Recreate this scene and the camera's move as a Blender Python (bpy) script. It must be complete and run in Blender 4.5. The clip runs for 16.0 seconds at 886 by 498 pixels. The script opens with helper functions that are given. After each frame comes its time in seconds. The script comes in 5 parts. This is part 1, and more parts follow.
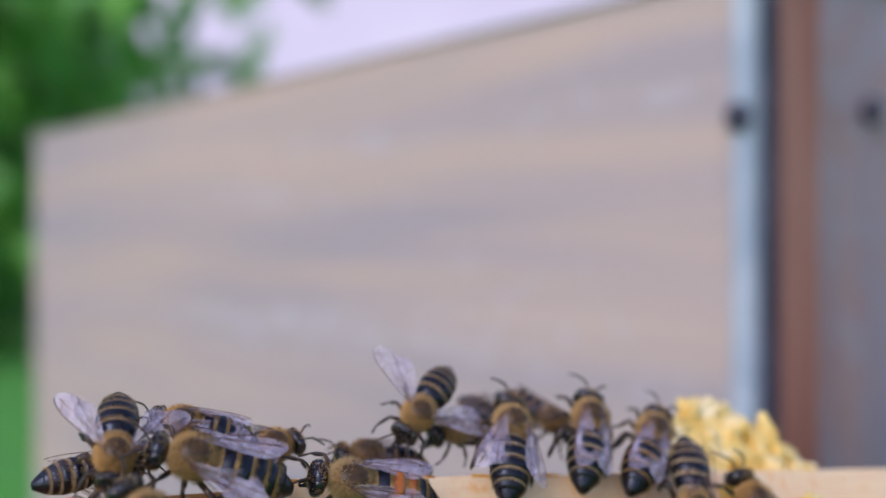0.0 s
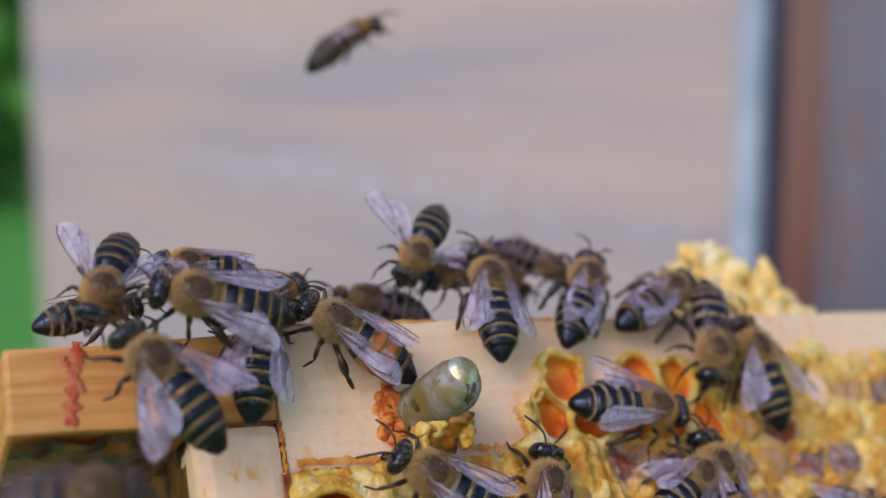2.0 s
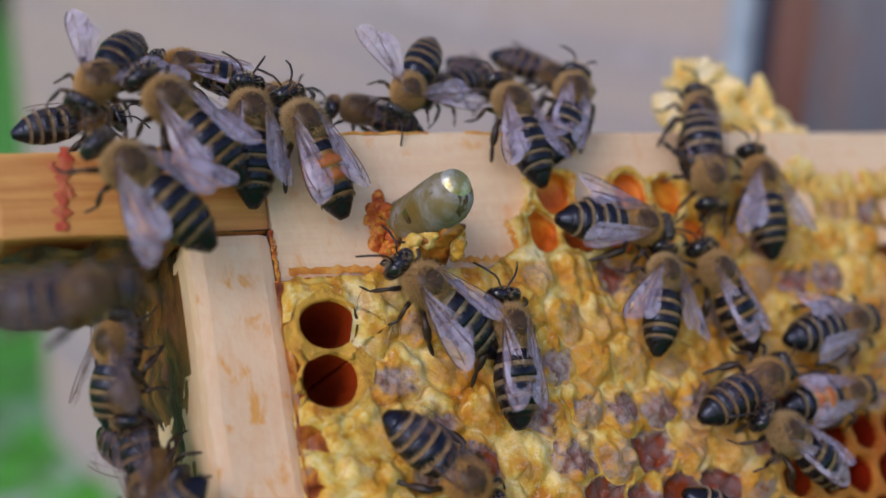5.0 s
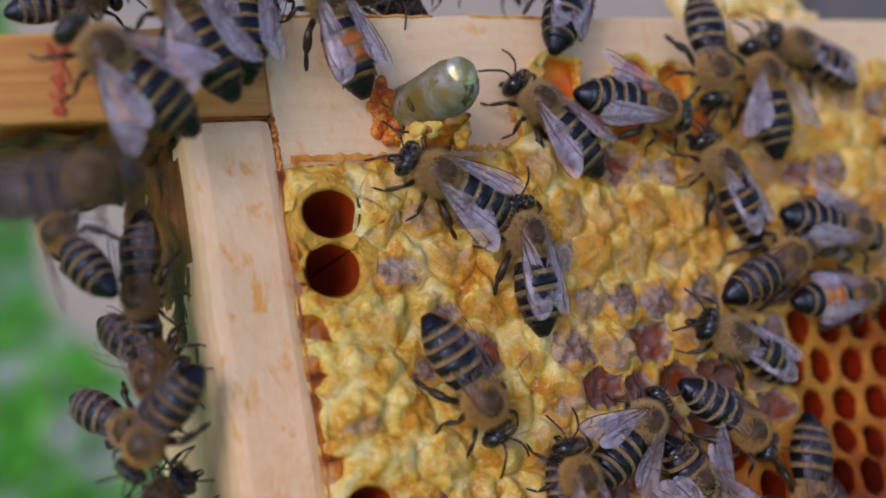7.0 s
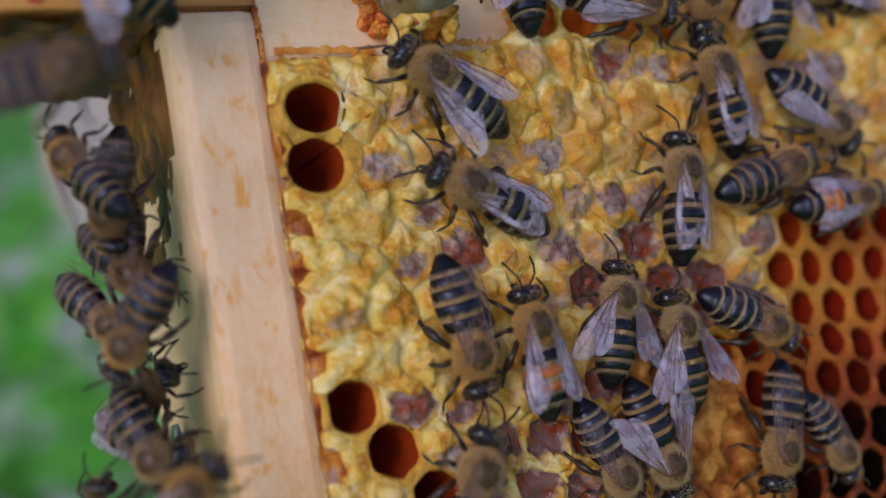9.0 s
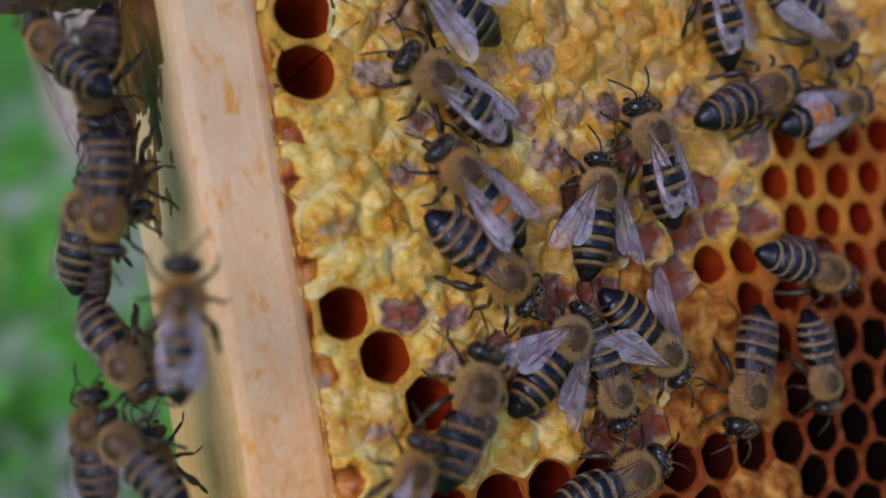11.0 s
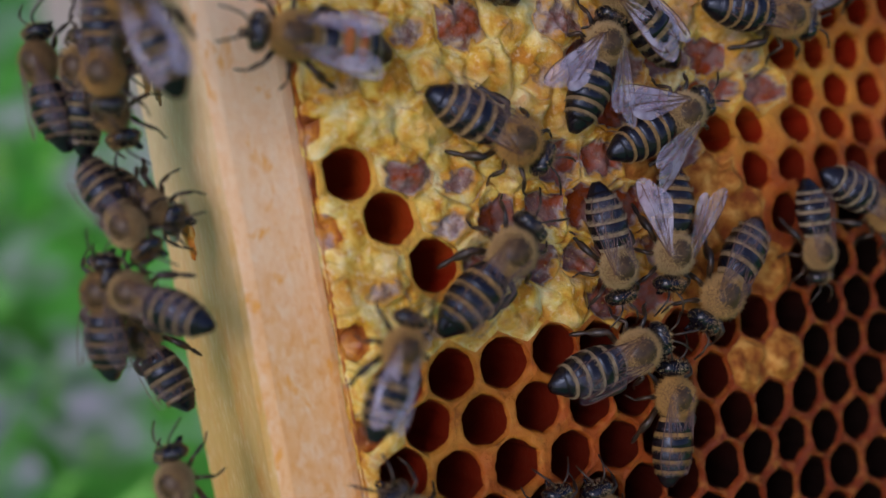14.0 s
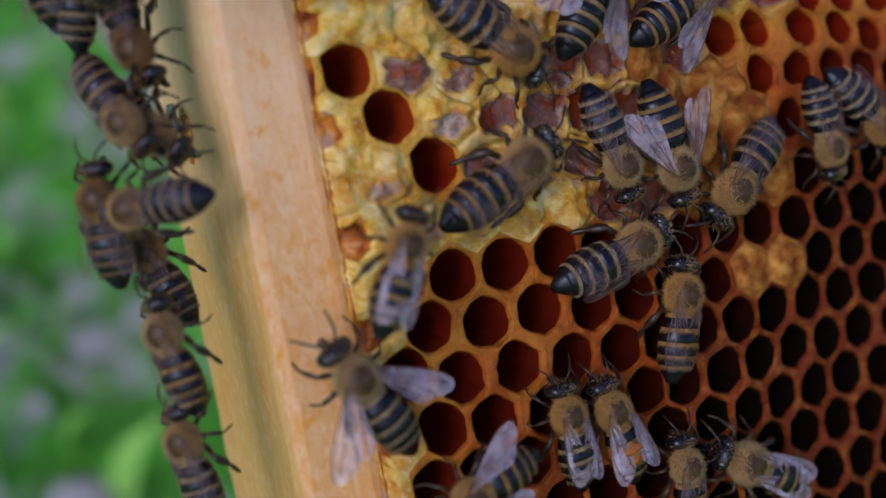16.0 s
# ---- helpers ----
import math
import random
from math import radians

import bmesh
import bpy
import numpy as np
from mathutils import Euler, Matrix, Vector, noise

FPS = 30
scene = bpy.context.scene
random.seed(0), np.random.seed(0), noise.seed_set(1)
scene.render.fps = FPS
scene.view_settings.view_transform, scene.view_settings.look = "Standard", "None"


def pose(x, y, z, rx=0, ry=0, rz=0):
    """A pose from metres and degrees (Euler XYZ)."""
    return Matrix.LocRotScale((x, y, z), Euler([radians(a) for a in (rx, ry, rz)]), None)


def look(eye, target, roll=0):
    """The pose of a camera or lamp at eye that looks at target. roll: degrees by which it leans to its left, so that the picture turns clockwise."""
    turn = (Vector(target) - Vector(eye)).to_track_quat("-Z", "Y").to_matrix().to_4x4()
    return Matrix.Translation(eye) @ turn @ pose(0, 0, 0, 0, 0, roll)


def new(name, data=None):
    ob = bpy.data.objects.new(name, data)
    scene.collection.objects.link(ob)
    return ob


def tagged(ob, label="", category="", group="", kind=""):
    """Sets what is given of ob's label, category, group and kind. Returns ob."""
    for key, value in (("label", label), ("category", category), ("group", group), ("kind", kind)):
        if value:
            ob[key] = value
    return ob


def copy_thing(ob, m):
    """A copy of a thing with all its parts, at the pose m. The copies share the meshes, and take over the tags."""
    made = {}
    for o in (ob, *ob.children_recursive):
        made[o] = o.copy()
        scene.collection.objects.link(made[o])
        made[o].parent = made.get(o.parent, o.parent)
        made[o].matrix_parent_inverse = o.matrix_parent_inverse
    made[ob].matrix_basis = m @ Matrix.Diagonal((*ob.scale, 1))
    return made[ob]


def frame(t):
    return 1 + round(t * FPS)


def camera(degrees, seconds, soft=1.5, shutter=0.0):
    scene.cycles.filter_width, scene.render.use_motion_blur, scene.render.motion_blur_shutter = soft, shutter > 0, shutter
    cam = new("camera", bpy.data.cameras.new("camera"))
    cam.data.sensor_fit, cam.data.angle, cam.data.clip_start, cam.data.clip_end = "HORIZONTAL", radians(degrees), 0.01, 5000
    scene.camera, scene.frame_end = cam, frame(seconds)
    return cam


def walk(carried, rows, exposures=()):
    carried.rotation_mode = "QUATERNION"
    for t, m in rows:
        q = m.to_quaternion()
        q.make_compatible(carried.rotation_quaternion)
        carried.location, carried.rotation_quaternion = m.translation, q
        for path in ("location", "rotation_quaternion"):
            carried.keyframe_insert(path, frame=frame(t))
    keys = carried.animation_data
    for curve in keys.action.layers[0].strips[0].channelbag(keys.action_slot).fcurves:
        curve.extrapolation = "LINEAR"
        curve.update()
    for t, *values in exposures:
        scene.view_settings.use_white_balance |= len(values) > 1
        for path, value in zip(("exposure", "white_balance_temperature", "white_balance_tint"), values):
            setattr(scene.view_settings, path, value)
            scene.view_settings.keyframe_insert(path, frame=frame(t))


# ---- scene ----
import functools

# One unit of the frame's own measure is 1.09 mm: x along the top bar, y into the comb, z up the side bar.
U = 0.00109
PATH = [
    (0, 0.00000, 0.00000, 0.00000, 90.000, -0.000, -0.000),
    (0.5, 0.00029, 0.00017, 0.00010, 87.895, 0.673, -0.016),
    (1, 0.00031, 0.00037, -0.00009, 85.897, 0.605, -0.055),
    (1.5, 0.00013, 0.00085, -0.00023, 83.887, 0.314, -0.085),
    (2, -0.00006, 0.00126, -0.00035, 82.044, 0.094, 0.031),
    (2.5, -0.00011, 0.00134, -0.00078, 80.543, -0.021, 0.021),
    (3, -0.00005, 0.00131, -0.00125, 79.096, -0.050, -0.042),
    (3.5, 0.00012, 0.00144, -0.00162, 77.645, -0.257, -0.070),
    (4, 0.00004, 0.00158, -0.00174, 76.068, -0.379, -0.166),
    (6.5, -0.00240, 0.00316, 0.00027, 67.327, -1.945, -1.142),
    (7, -0.00235, 0.00363, 0.00040, 65.721, -2.102, -0.848),
    (7.5, -0.00192, 0.00411, 0.00039, 64.111, -2.209, -0.566),
    (8, -0.00139, 0.00442, 0.00032, 62.674, -2.336, -0.365),
    (8.5, -0.00083, 0.00447, 0.00009, 61.479, -2.418, -0.267),
    (9, -0.00026, 0.00430, -0.00042, 60.582, -2.457, -0.217),
    (11.5, 0.00142, 0.00241, -0.00359, 56.672, -2.171, -0.002),
    (12, 0.00165, 0.00219, -0.00447, 55.907, -2.113, 0.013),
    (12.5, 0.00162, 0.00181, -0.00527, 55.190, -2.035, -0.013),
    (13, 0.00143, 0.00131, -0.00595, 54.546, -1.957, -0.056),
    (13.5, 0.00126, 0.00071, -0.00668, 53.898, -1.896, -0.104),
    (14, 0.00099, 0.00021, -0.00748, 53.274, -2.017, -0.166),
    (14.5, 0.00079, -0.00036, -0.00853, 52.668, -1.977, -0.261),
    (15, 0.00073, -0.00085, -0.00971, 52.045, -1.955, -0.255),
    (15.5, 0.00090, -0.00133, -0.01056, 51.278, -1.843, -0.256),
    (16, 0.00126, -0.00181, -0.01129, 50.502, -1.762, -0.196),
]

cam = camera(44.0, 16.0, soft=1.5)
cam.data.dof.use_dof = True
cam.data.dof.focus_distance = 0.105
cam.data.dof.aperture_fstop = 12.5
walk(cam, [(t, pose(x, y, z, rx, ry, rz)) for t, x, y, z, rx, ry, rz in PATH],
     exposures=[(0.0, 0.25, 6050, 23), (4.0, 0.02, 6150, 23), (9.0, -0.15, 6100, 23), (13.0, -0.23, 6050, 23), (16.0, -0.29, 6000, 23)])

GROUND = -0.354
FRAME_AT = pose(-0.01172, 0.09467, -0.03748, -34.432, 4.299, 26.418)

# ---- light ----
world = bpy.data.worlds.new("sky")
scene.world = world
world.use_nodes = True
wn = world.node_tree
sky = wn.nodes.new("ShaderNodeTexSky")
sky.sky_type = "NISHITA"
sky.sun_disc = False
sky.sun_elevation = radians(40)
sky.sun_rotation = radians(-150)
sky.dust_density = 2.0
sky.air_density = 1.0
wn.nodes["Background"].inputs["Strength"].default_value = 0.15
wn.links.new(sky.outputs[0], wn.nodes["Background"].inputs[0])

sun = new("sun", bpy.data.lights.new("sun", "SUN"))
sun.data.energy = 0.65
sun.data.angle = radians(23)
sun.data.color = (1.0, 0.965, 0.95)
sun.matrix_basis = look((-0.55, -0.7, 0.8), (0, 0, 0))


# ---- materials ----
class Mat:
    """A small node-tree writer."""

    def __init__(self, name, rough=0.5, metal=0.0, spec=0.5):
        self.m = bpy.data.materials.new(name)
        self.m.use_nodes = True
        self.t = self.m.node_tree
        self.b = self.t.nodes["Principled BSDF"]
        self.b.inputs["Roughness"].default_value = rough
        self.b.inputs["Metallic"].default_value = metal
        self.b.inputs["Specular IOR Level"].default_value = spec
        self.co = self.t.nodes.new("ShaderNodeTexCoord").outputs["Object"]

    def node(self, kind, **ins):
        n = self.t.nodes.new(kind)
        for k, v in ins.items():
            k = k.replace("_", " ")
            if hasattr(v, "is_output"):
                self.t.links.new(v, n.inputs[k])
            else:
                n.inputs[k].default_value = v
        return n

    def scaled(self, sx, sy, sz, turn=(0, 0, 0)):
        return self.node("ShaderNodeMapping", Vector=self.co, Scale=(sx, sy, sz), Rotation=turn).outputs[0]

    def noise(self, vec, scale, detail=4.0, rough=0.55, dist=0.0):
        return self.node("ShaderNodeTexNoise", Vector=vec, Scale=scale, Detail=detail, Roughness=rough, Distortion=dist).outputs[0]

    def ramp(self, fac, *stops):
        n = self.node("ShaderNodeValToRGB", Fac=fac)
        el = n.color_ramp.elements
        while len(el) < len(stops):
            el.new(0.5)
        for e, (p, c) in zip(el, stops):
            e.position = p
            e.color = (*c, 1) if len(c) == 3 else c
        return n.outputs[0]

    def mix(self, fac, a, b, how="MIX"):
        n = self.t.nodes.new("ShaderNodeMixRGB")
        n.blend_type = how
        for s, v in zip(n.inputs, (fac, a, b)):
            if hasattr(v, "is_output"):
                self.t.links.new(v, s)
            else:
                s.default_value = v if not isinstance(v, tuple) else (*v, 1)
        return n.outputs[0]

    def math(self, op, a, b=0.0):
        n = self.t.nodes.new("ShaderNodeMath")
        n.operation = op
        for s, v in zip(n.inputs, (a, b)):
            if hasattr(v, "is_output"):
                self.t.links.new(v, s)
            else:
                s.default_value = v
        return n.outputs[0]

    def put(self, key, v):
        if hasattr(v, "is_output"):
            self.t.links.new(v, self.b.inputs[key])
        else:
            self.b.inputs[key].default_value = (*v, 1) if isinstance(v, tuple) and len(v) == 3 else v
        return self

    def bump(self, h, strength=0.3, dist=0.0003):
        n = self.node("ShaderNodeBump", Height=h, Strength=strength, Distance=dist)
        self.t.links.new(n.outputs[0], self.b.inputs["Normal"])
        return self

    def chance(self):
        return self.t.nodes.new("ShaderNodeObjectInfo").outputs["Random"]


def grey(v):
    return (v, v, v)


def wood(name, pale, dark, stain, grain, stain_from=0.56, speck=0.0):
    """Sawn softwood: grain drawn out along one axis, with resin and wax stains."""
    w = Mat(name, 0.55)
    lines = w.noise(w.scaled(*grain), 1.0, 5.0, 0.6, 0.3)
    broad = w.noise(w.co, 90.0, 3.0)
    c = w.mix(w.ramp(lines, (0.35, grey(0)), (0.68, grey(1))), pale, dark)
    fibres = w.noise(w.scaled(*(0.8 * g for g in grain)), 1.0, 6.0, 0.68, 0.8)
    spots = w.ramp(w.mix(0.62, broad, fibres), (stain_from - 0.01, grey(0)), (stain_from + 0.18, grey(1)))
    c = w.mix(w.math("MULTIPLY", spots, 0.9), c, stain)
    if speck:
        c = w.mix(w.ramp(w.noise(w.scaled(420, 420, 210), 1.0, 4.0, 0.6, 0.6), (0.48, grey(0)), (0.7, grey(0.6 * speck))), c, stain)
        dots = w.ramp(w.noise(w.scaled(1300, 1300, 800), 1.0, 3.0, 0.6, 0.5), (0.5, grey(0)), (0.66, grey(0.6 * speck)))
        c = w.mix(dots, c, (0.82, 0.33, 0.045))
        c = w.mix(w.ramp(w.noise(w.scaled(900, 900, 500), 1.3, 4.0), (0.5, grey(0)), (0.72, grey(0.45))), c, (0.92, 0.72, 0.48))
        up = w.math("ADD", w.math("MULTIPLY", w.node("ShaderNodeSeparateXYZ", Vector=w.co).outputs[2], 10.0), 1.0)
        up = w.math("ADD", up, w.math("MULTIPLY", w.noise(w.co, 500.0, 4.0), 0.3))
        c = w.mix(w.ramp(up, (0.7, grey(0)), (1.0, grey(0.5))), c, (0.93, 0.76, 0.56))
        c = w.mix(w.ramp(w.noise(w.scaled(430, 430, 240), 1.0, 4.0, 0.6, 0.4), (0.57, grey(0)), (0.67, grey(speck))), c, (0.86, 0.36, 0.03))
    w.put("Base Color", c)
    w.put("Roughness", w.ramp(broad, (0.3, grey(0.42)), (0.7, grey(0.65))))
    return w.bump(w.mix(0.5, lines, w.noise(w.co, 1500.0, 3.0)), 0.35, 0.00025).m


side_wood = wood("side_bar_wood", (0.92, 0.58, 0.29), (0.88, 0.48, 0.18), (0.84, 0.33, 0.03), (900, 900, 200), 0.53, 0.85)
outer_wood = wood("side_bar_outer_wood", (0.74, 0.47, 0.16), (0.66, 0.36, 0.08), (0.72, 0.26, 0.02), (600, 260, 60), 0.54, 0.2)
bar_wood = wood("top_bar_wood", (0.9, 0.62, 0.3), (0.78, 0.45, 0.16), (0.74, 0.28, 0.03), (60, 700, 900), 0.55, 0.5)
lug_wood = wood("lug_wood", (0.74, 0.38, 0.1), (0.5, 0.17, 0.03), (0.48, 0.1, 0.015), (40, 600, 700), 0.52)
box_wood = wood("box_wood", (0.58, 0.45, 0.385), (0.36, 0.33, 0.38), (0.6, 0.58, 0.66), (2.2, 2.2, 34.0), 0.55)
board_wood = wood("board_wood", (0.46, 0.36, 0.37), (0.3, 0.26, 0.33), (0.42, 0.23, 0.18), (40.0, 40.0, 3.0), 0.5)

# wax: pale yellow near the top bar, orange to brown where brood was raised; the light's falloff to the right is put in
# too
wax = Mat("comb_wax", 0.5, spec=0.2)
pos = wax.node("ShaderNodeSeparateXYZ", Vector=wax.co).outputs
age_shade = wax.math("ADD", wax.math("MULTIPLY", pos[0], 9.5), wax.math("MULTIPLY", pos[2], -9.0))
age_shade = wax.math("ADD", age_shade, wax.math("MULTIPLY", wax.noise(wax.co, 160.0, 3.0), 0.5))
age_shade = wax.math("SUBTRACT", age_shade, wax.ramp(wax.math("MULTIPLY", pos[2], -10.0), (0.28, grey(0.5)), (0.4, grey(0.25))))
wax_c = wax.ramp(age_shade, (0.25, (0.74, 0.41, 0.06)), (0.48, (0.58, 0.23, 0.025)), (0.68, (0.39, 0.08, 0.009)), (0.95, (0.19, 0.03, 0.006)))
wax_c = wax.mix(wax.ramp(wax.noise(wax.co, 700.0, 4.0), (0.5, grey(0)), (0.7, grey(0.45))), wax_c, (0.56, 0.23, 0.035))
wax_c = wax.mix(wax.ramp(wax.noise(wax.co, 480.0, 5.0, 0.65), (0.3, grey(0.6)), (0.46, grey(0))), wax_c, (0.2, 0.045, 0.01))
wax.put("Base Color", wax_c)
wax.put("Subsurface Weight", 0.15)
wax.b.inputs["Subsurface Radius"].default_value = (1.0, 0.4, 0.1)
wax.b.inputs["Subsurface Scale"].default_value = 0.0012
wax.bump(wax.mix(0.5, wax.noise(wax.co, 700.0, 5.0, 0.65), wax.noise(wax.co, 1800.0, 4.0)), 0.9, 0.0006)

cap = Mat("cap_wax", 0.6, spec=0.25)
cap_p = cap.node("ShaderNodeSeparateXYZ", Vector=cap.co).outputs
# caps brown with age, and carry the comb's dimmer right side in their colour
cap_age_shade = cap.math("ADD", cap.math("MULTIPLY", cap_p[0], 6.5), cap.math("MULTIPLY", cap_p[2], -9.0))
cap_wet = cap.t.nodes.new("ShaderNodeAttribute")
cap_wet.attribute_name = "wet"
cap_w = cap.math("ADD", cap_wet.outputs["Fac"], cap.math("MULTIPLY", cap.math("SUBTRACT", cap.noise(cap.co, 900.0, 5.0, 0.6, 0.5), 0.5), 0.5))
cap_n = cap.ramp(cap_w, (0.44, grey(0)), (0.72, grey(1)))
# yellow wax: saturated where thin, chalky where thick
cap_c = cap.ramp(cap.noise(cap.co, 330.0, 5.0, 0.6, 0.4), (0.35, (0.52, 0.2, 0.01)), (0.43, (0.7, 0.4, 0.04)), (0.52, (0.77, 0.55, 0.13)), (0.66, (0.85, 0.72, 0.36)))
cap_old_shade = cap.math("ADD", cap.noise(cap.co, 150.0, 4.0), cap.math("MULTIPLY", cap_age_shade, 0.55))
cap_c = cap.mix(cap.ramp(cap_old_shade, (0.7, grey(0)), (0.96, grey(0.8))), cap_c, (0.45, 0.14, 0.012))
cap_c = cap.mix(cap.ramp(cap.noise(cap.co, 520.0, 3.0, 0.5, 0.8), (0.55, grey(0)), (0.67, grey(0.55))), cap_c, (0.56, 0.2, 0.012))
cap_c = cap.mix(cap.ramp(cap.noise(cap.co, 1700.0, 3.0), (0.55, grey(0)), (0.7, grey(0.4))), cap_c, (0.93, 0.84, 0.58))
# orange-brown round wet wax, and as painted shade in valleys between caps
cap_c = cap.mix(cap.ramp(cap_w, (0.12, grey(0)), (0.4, grey(0.6))), cap_c, (0.58, 0.24, 0.015))
# sunken wax: lilac-grey film, then brown, then dark red honey
film_c = cap.ramp(cap.noise(cap.co, 800.0, 4.0, 0.6, 0.6), (0.36, (0.14, 0.07, 0.055)), (0.5, (0.3, 0.23, 0.21)), (0.64, (0.46, 0.41, 0.4)))
damp_shade = cap.ramp(cap.math("MULTIPLY", cap_w, 0.6), (0.4, grey(0)), (0.56, grey(1)))
damp_shade = cap.mix(damp_shade, film_c, cap.mix(cap.ramp(cap.noise(cap.co, 420.0, 4.0), (0.42, grey(0)), (0.58, grey(1))), (0.26, 0.035, 0.006), (0.2, 0.1, 0.095)))
damp_shade = cap.mix(cap.ramp(cap.noise(cap.co, 1500.0, 4.0), (0.64, grey(0)), (0.72, grey(0.6))), damp_shade, (0.75, 0.5, 0.2))
cap.put("Base Color", cap.mix(cap.math("MULTIPLY", cap_n, 0.95), cap_c, damp_shade))
cap.put("Roughness", cap.ramp(cap_n, (0.0, grey(0.6)), (1.0, grey(0.22))))
cap.put("Subsurface Weight", 0.2)
cap.b.inputs["Subsurface Radius"].default_value = (1.0, 0.55, 0.12)
cap.b.inputs["Subsurface Scale"].default_value = 0.0012
cap.bump(cap.math("SUBTRACT", cap.mix(0.35, cap.noise(cap.co, 520.0, 4.0), cap.noise(cap.co, 2200.0, 4.0)), cap.math("MULTIPLY", cap_n, 0.25)), 0.8, 0.0005)

# orange-brown wax, toned down to hold the shadow in the edge recesses
scallop = Mat("old_wax", 0.35, spec=0.35)
scallop.put("Base Color", scallop.ramp(scallop.noise(scallop.co, 330.0, 4.0), (0.34, (0.16, 0.03, 0.006)), (0.46, (0.36, 0.1, 0.012)), (0.56, (0.58, 0.24, 0.025)), (0.68, (0.36, 0.25, 0.22))))
scallop.bump(scallop.noise(scallop.co, 700.0, 3.0), 0.4, 0.0004)

brown_cap = Mat("brood_cap_wax", 0.7, spec=0.15)
bc_n = brown_cap.noise(brown_cap.co, 500.0, 5.0)
brown_cap.put("Base Color", brown_cap.ramp(bc_n, (0.36, (0.2, 0.045, 0.008)), (0.52, (0.4, 0.15, 0.022)), (0.68, (0.6, 0.31, 0.07))))
brown_cap.bump(bc_n, 0.8, 0.0005)

# open tubes: reddish wax, with the shade of their depth darkened into the colour
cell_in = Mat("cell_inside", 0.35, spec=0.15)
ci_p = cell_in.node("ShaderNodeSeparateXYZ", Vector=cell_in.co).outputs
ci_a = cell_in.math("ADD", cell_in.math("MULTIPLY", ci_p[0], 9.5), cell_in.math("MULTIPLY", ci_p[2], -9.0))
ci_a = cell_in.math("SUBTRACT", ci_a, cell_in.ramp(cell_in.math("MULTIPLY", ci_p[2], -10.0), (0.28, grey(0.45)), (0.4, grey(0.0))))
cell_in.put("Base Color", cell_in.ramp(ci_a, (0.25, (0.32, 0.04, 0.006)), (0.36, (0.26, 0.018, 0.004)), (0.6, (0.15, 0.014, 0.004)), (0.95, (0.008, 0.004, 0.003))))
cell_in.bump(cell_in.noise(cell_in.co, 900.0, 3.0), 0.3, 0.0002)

nectar_cell = Mat("amber_cell", 0.3, spec=0.3)
nectar_cell.put("Base Color", nectar_cell.ramp(nectar_cell.noise(nectar_cell.co, 300.0), (0.35, (0.42, 0.07, 0.006)), (0.5, (0.7, 0.17, 0.01)), (0.65, (0.82, 0.34, 0.03))))

brass = Mat("tarnished_metal", 0.5, 0.15, 0.25)
br_n = brass.noise(brass.co, 260.0, 4.0, 0.55, 0.4)
br_c = brass.ramp(br_n, (0.36, (0.22, 0.15, 0.035)), (0.48, (0.24, 0.2, 0.1)), (0.6, (0.34, 0.32, 0.29)))
br_p = brass.ramp(brass.noise(brass.co, 380.0, 4.0, 0.6, 0.3), (0.57, grey(0)), (0.6, grey(0.95)))
br_d = brass.ramp(brass.noise(brass.co, 1500.0), (0.4, (0.05, 0.035, 0.015)), (0.55, (0.13, 0.08, 0.03)), (0.7, (0.06, 0.13, 0.02)))
brass.put("Base Color", brass.mix(br_p, br_c, br_d))
brass.put("Roughness", brass.ramp(br_n, (0.4, grey(0.8)), (0.6, grey(0.6))))
brass.bump(brass.math("SUBTRACT", br_n, brass.math("MULTIPLY", br_p, 0.5)), 0.6, 0.0005)

burr = Mat("burr_wax", 0.55, spec=0.3)
burr.put("Base Color", burr.ramp(burr.noise(burr.co, 300.0, 5.0), (0.33, (0.78, 0.44, 0.07)), (0.48, (0.88, 0.64, 0.2)), (0.66, (0.92, 0.8, 0.5))))
burr.bump(burr.noise(burr.co, 900.0, 4.0), 0.8, 0.0006)

resin = Mat("propolis", 0.5, spec=0.3)
resin.put("Base Color", resin.ramp(resin.noise(resin.co, 1000.0, 4.0, 0.6), (0.34, (0.36, 0.05, 0.012)), (0.46, (0.58, 0.13, 0.02)), (0.56, (0.74, 0.34, 0.04)), (0.68, (0.5, 0.12, 0.1))))
resin.bump(resin.noise(resin.co, 900.0), 0.7, 0.0005)

orange_wax = Mat("orange_wax", 0.5, spec=0.3)
orange_wax.put("Base Color", orange_wax.ramp(orange_wax.noise(orange_wax.co, 500.0, 5.0), (0.36, (0.6, 0.19, 0.02)), (0.5, (0.76, 0.34, 0.05)), (0.66, (0.84, 0.52, 0.16))))
orange_wax.bump(orange_wax.noise(orange_wax.co, 1200.0), 0.4, 0.0003)

dark_resin = Mat("dark_propolis", 0.5)
dark_resin.put("Base Color", dark_resin.ramp(dark_resin.noise(dark_resin.scaled(300, 300, 120), 1.0, 5.0), (0.4, (0.05, 0.022, 0.008)), (0.62, (0.3, 0.12, 0.02))))
dark_resin.bump(dark_resin.noise(dark_resin.co, 600.0), 0.8, 0.0005)

red_paint = Mat("red_paint", 0.5)
red_paint.put("Base Color", red_paint.ramp(red_paint.noise(red_paint.co, 500.0), (0.4, (0.5, 0.06, 0.02)), (0.65, (0.55, 0.18, 0.06))))

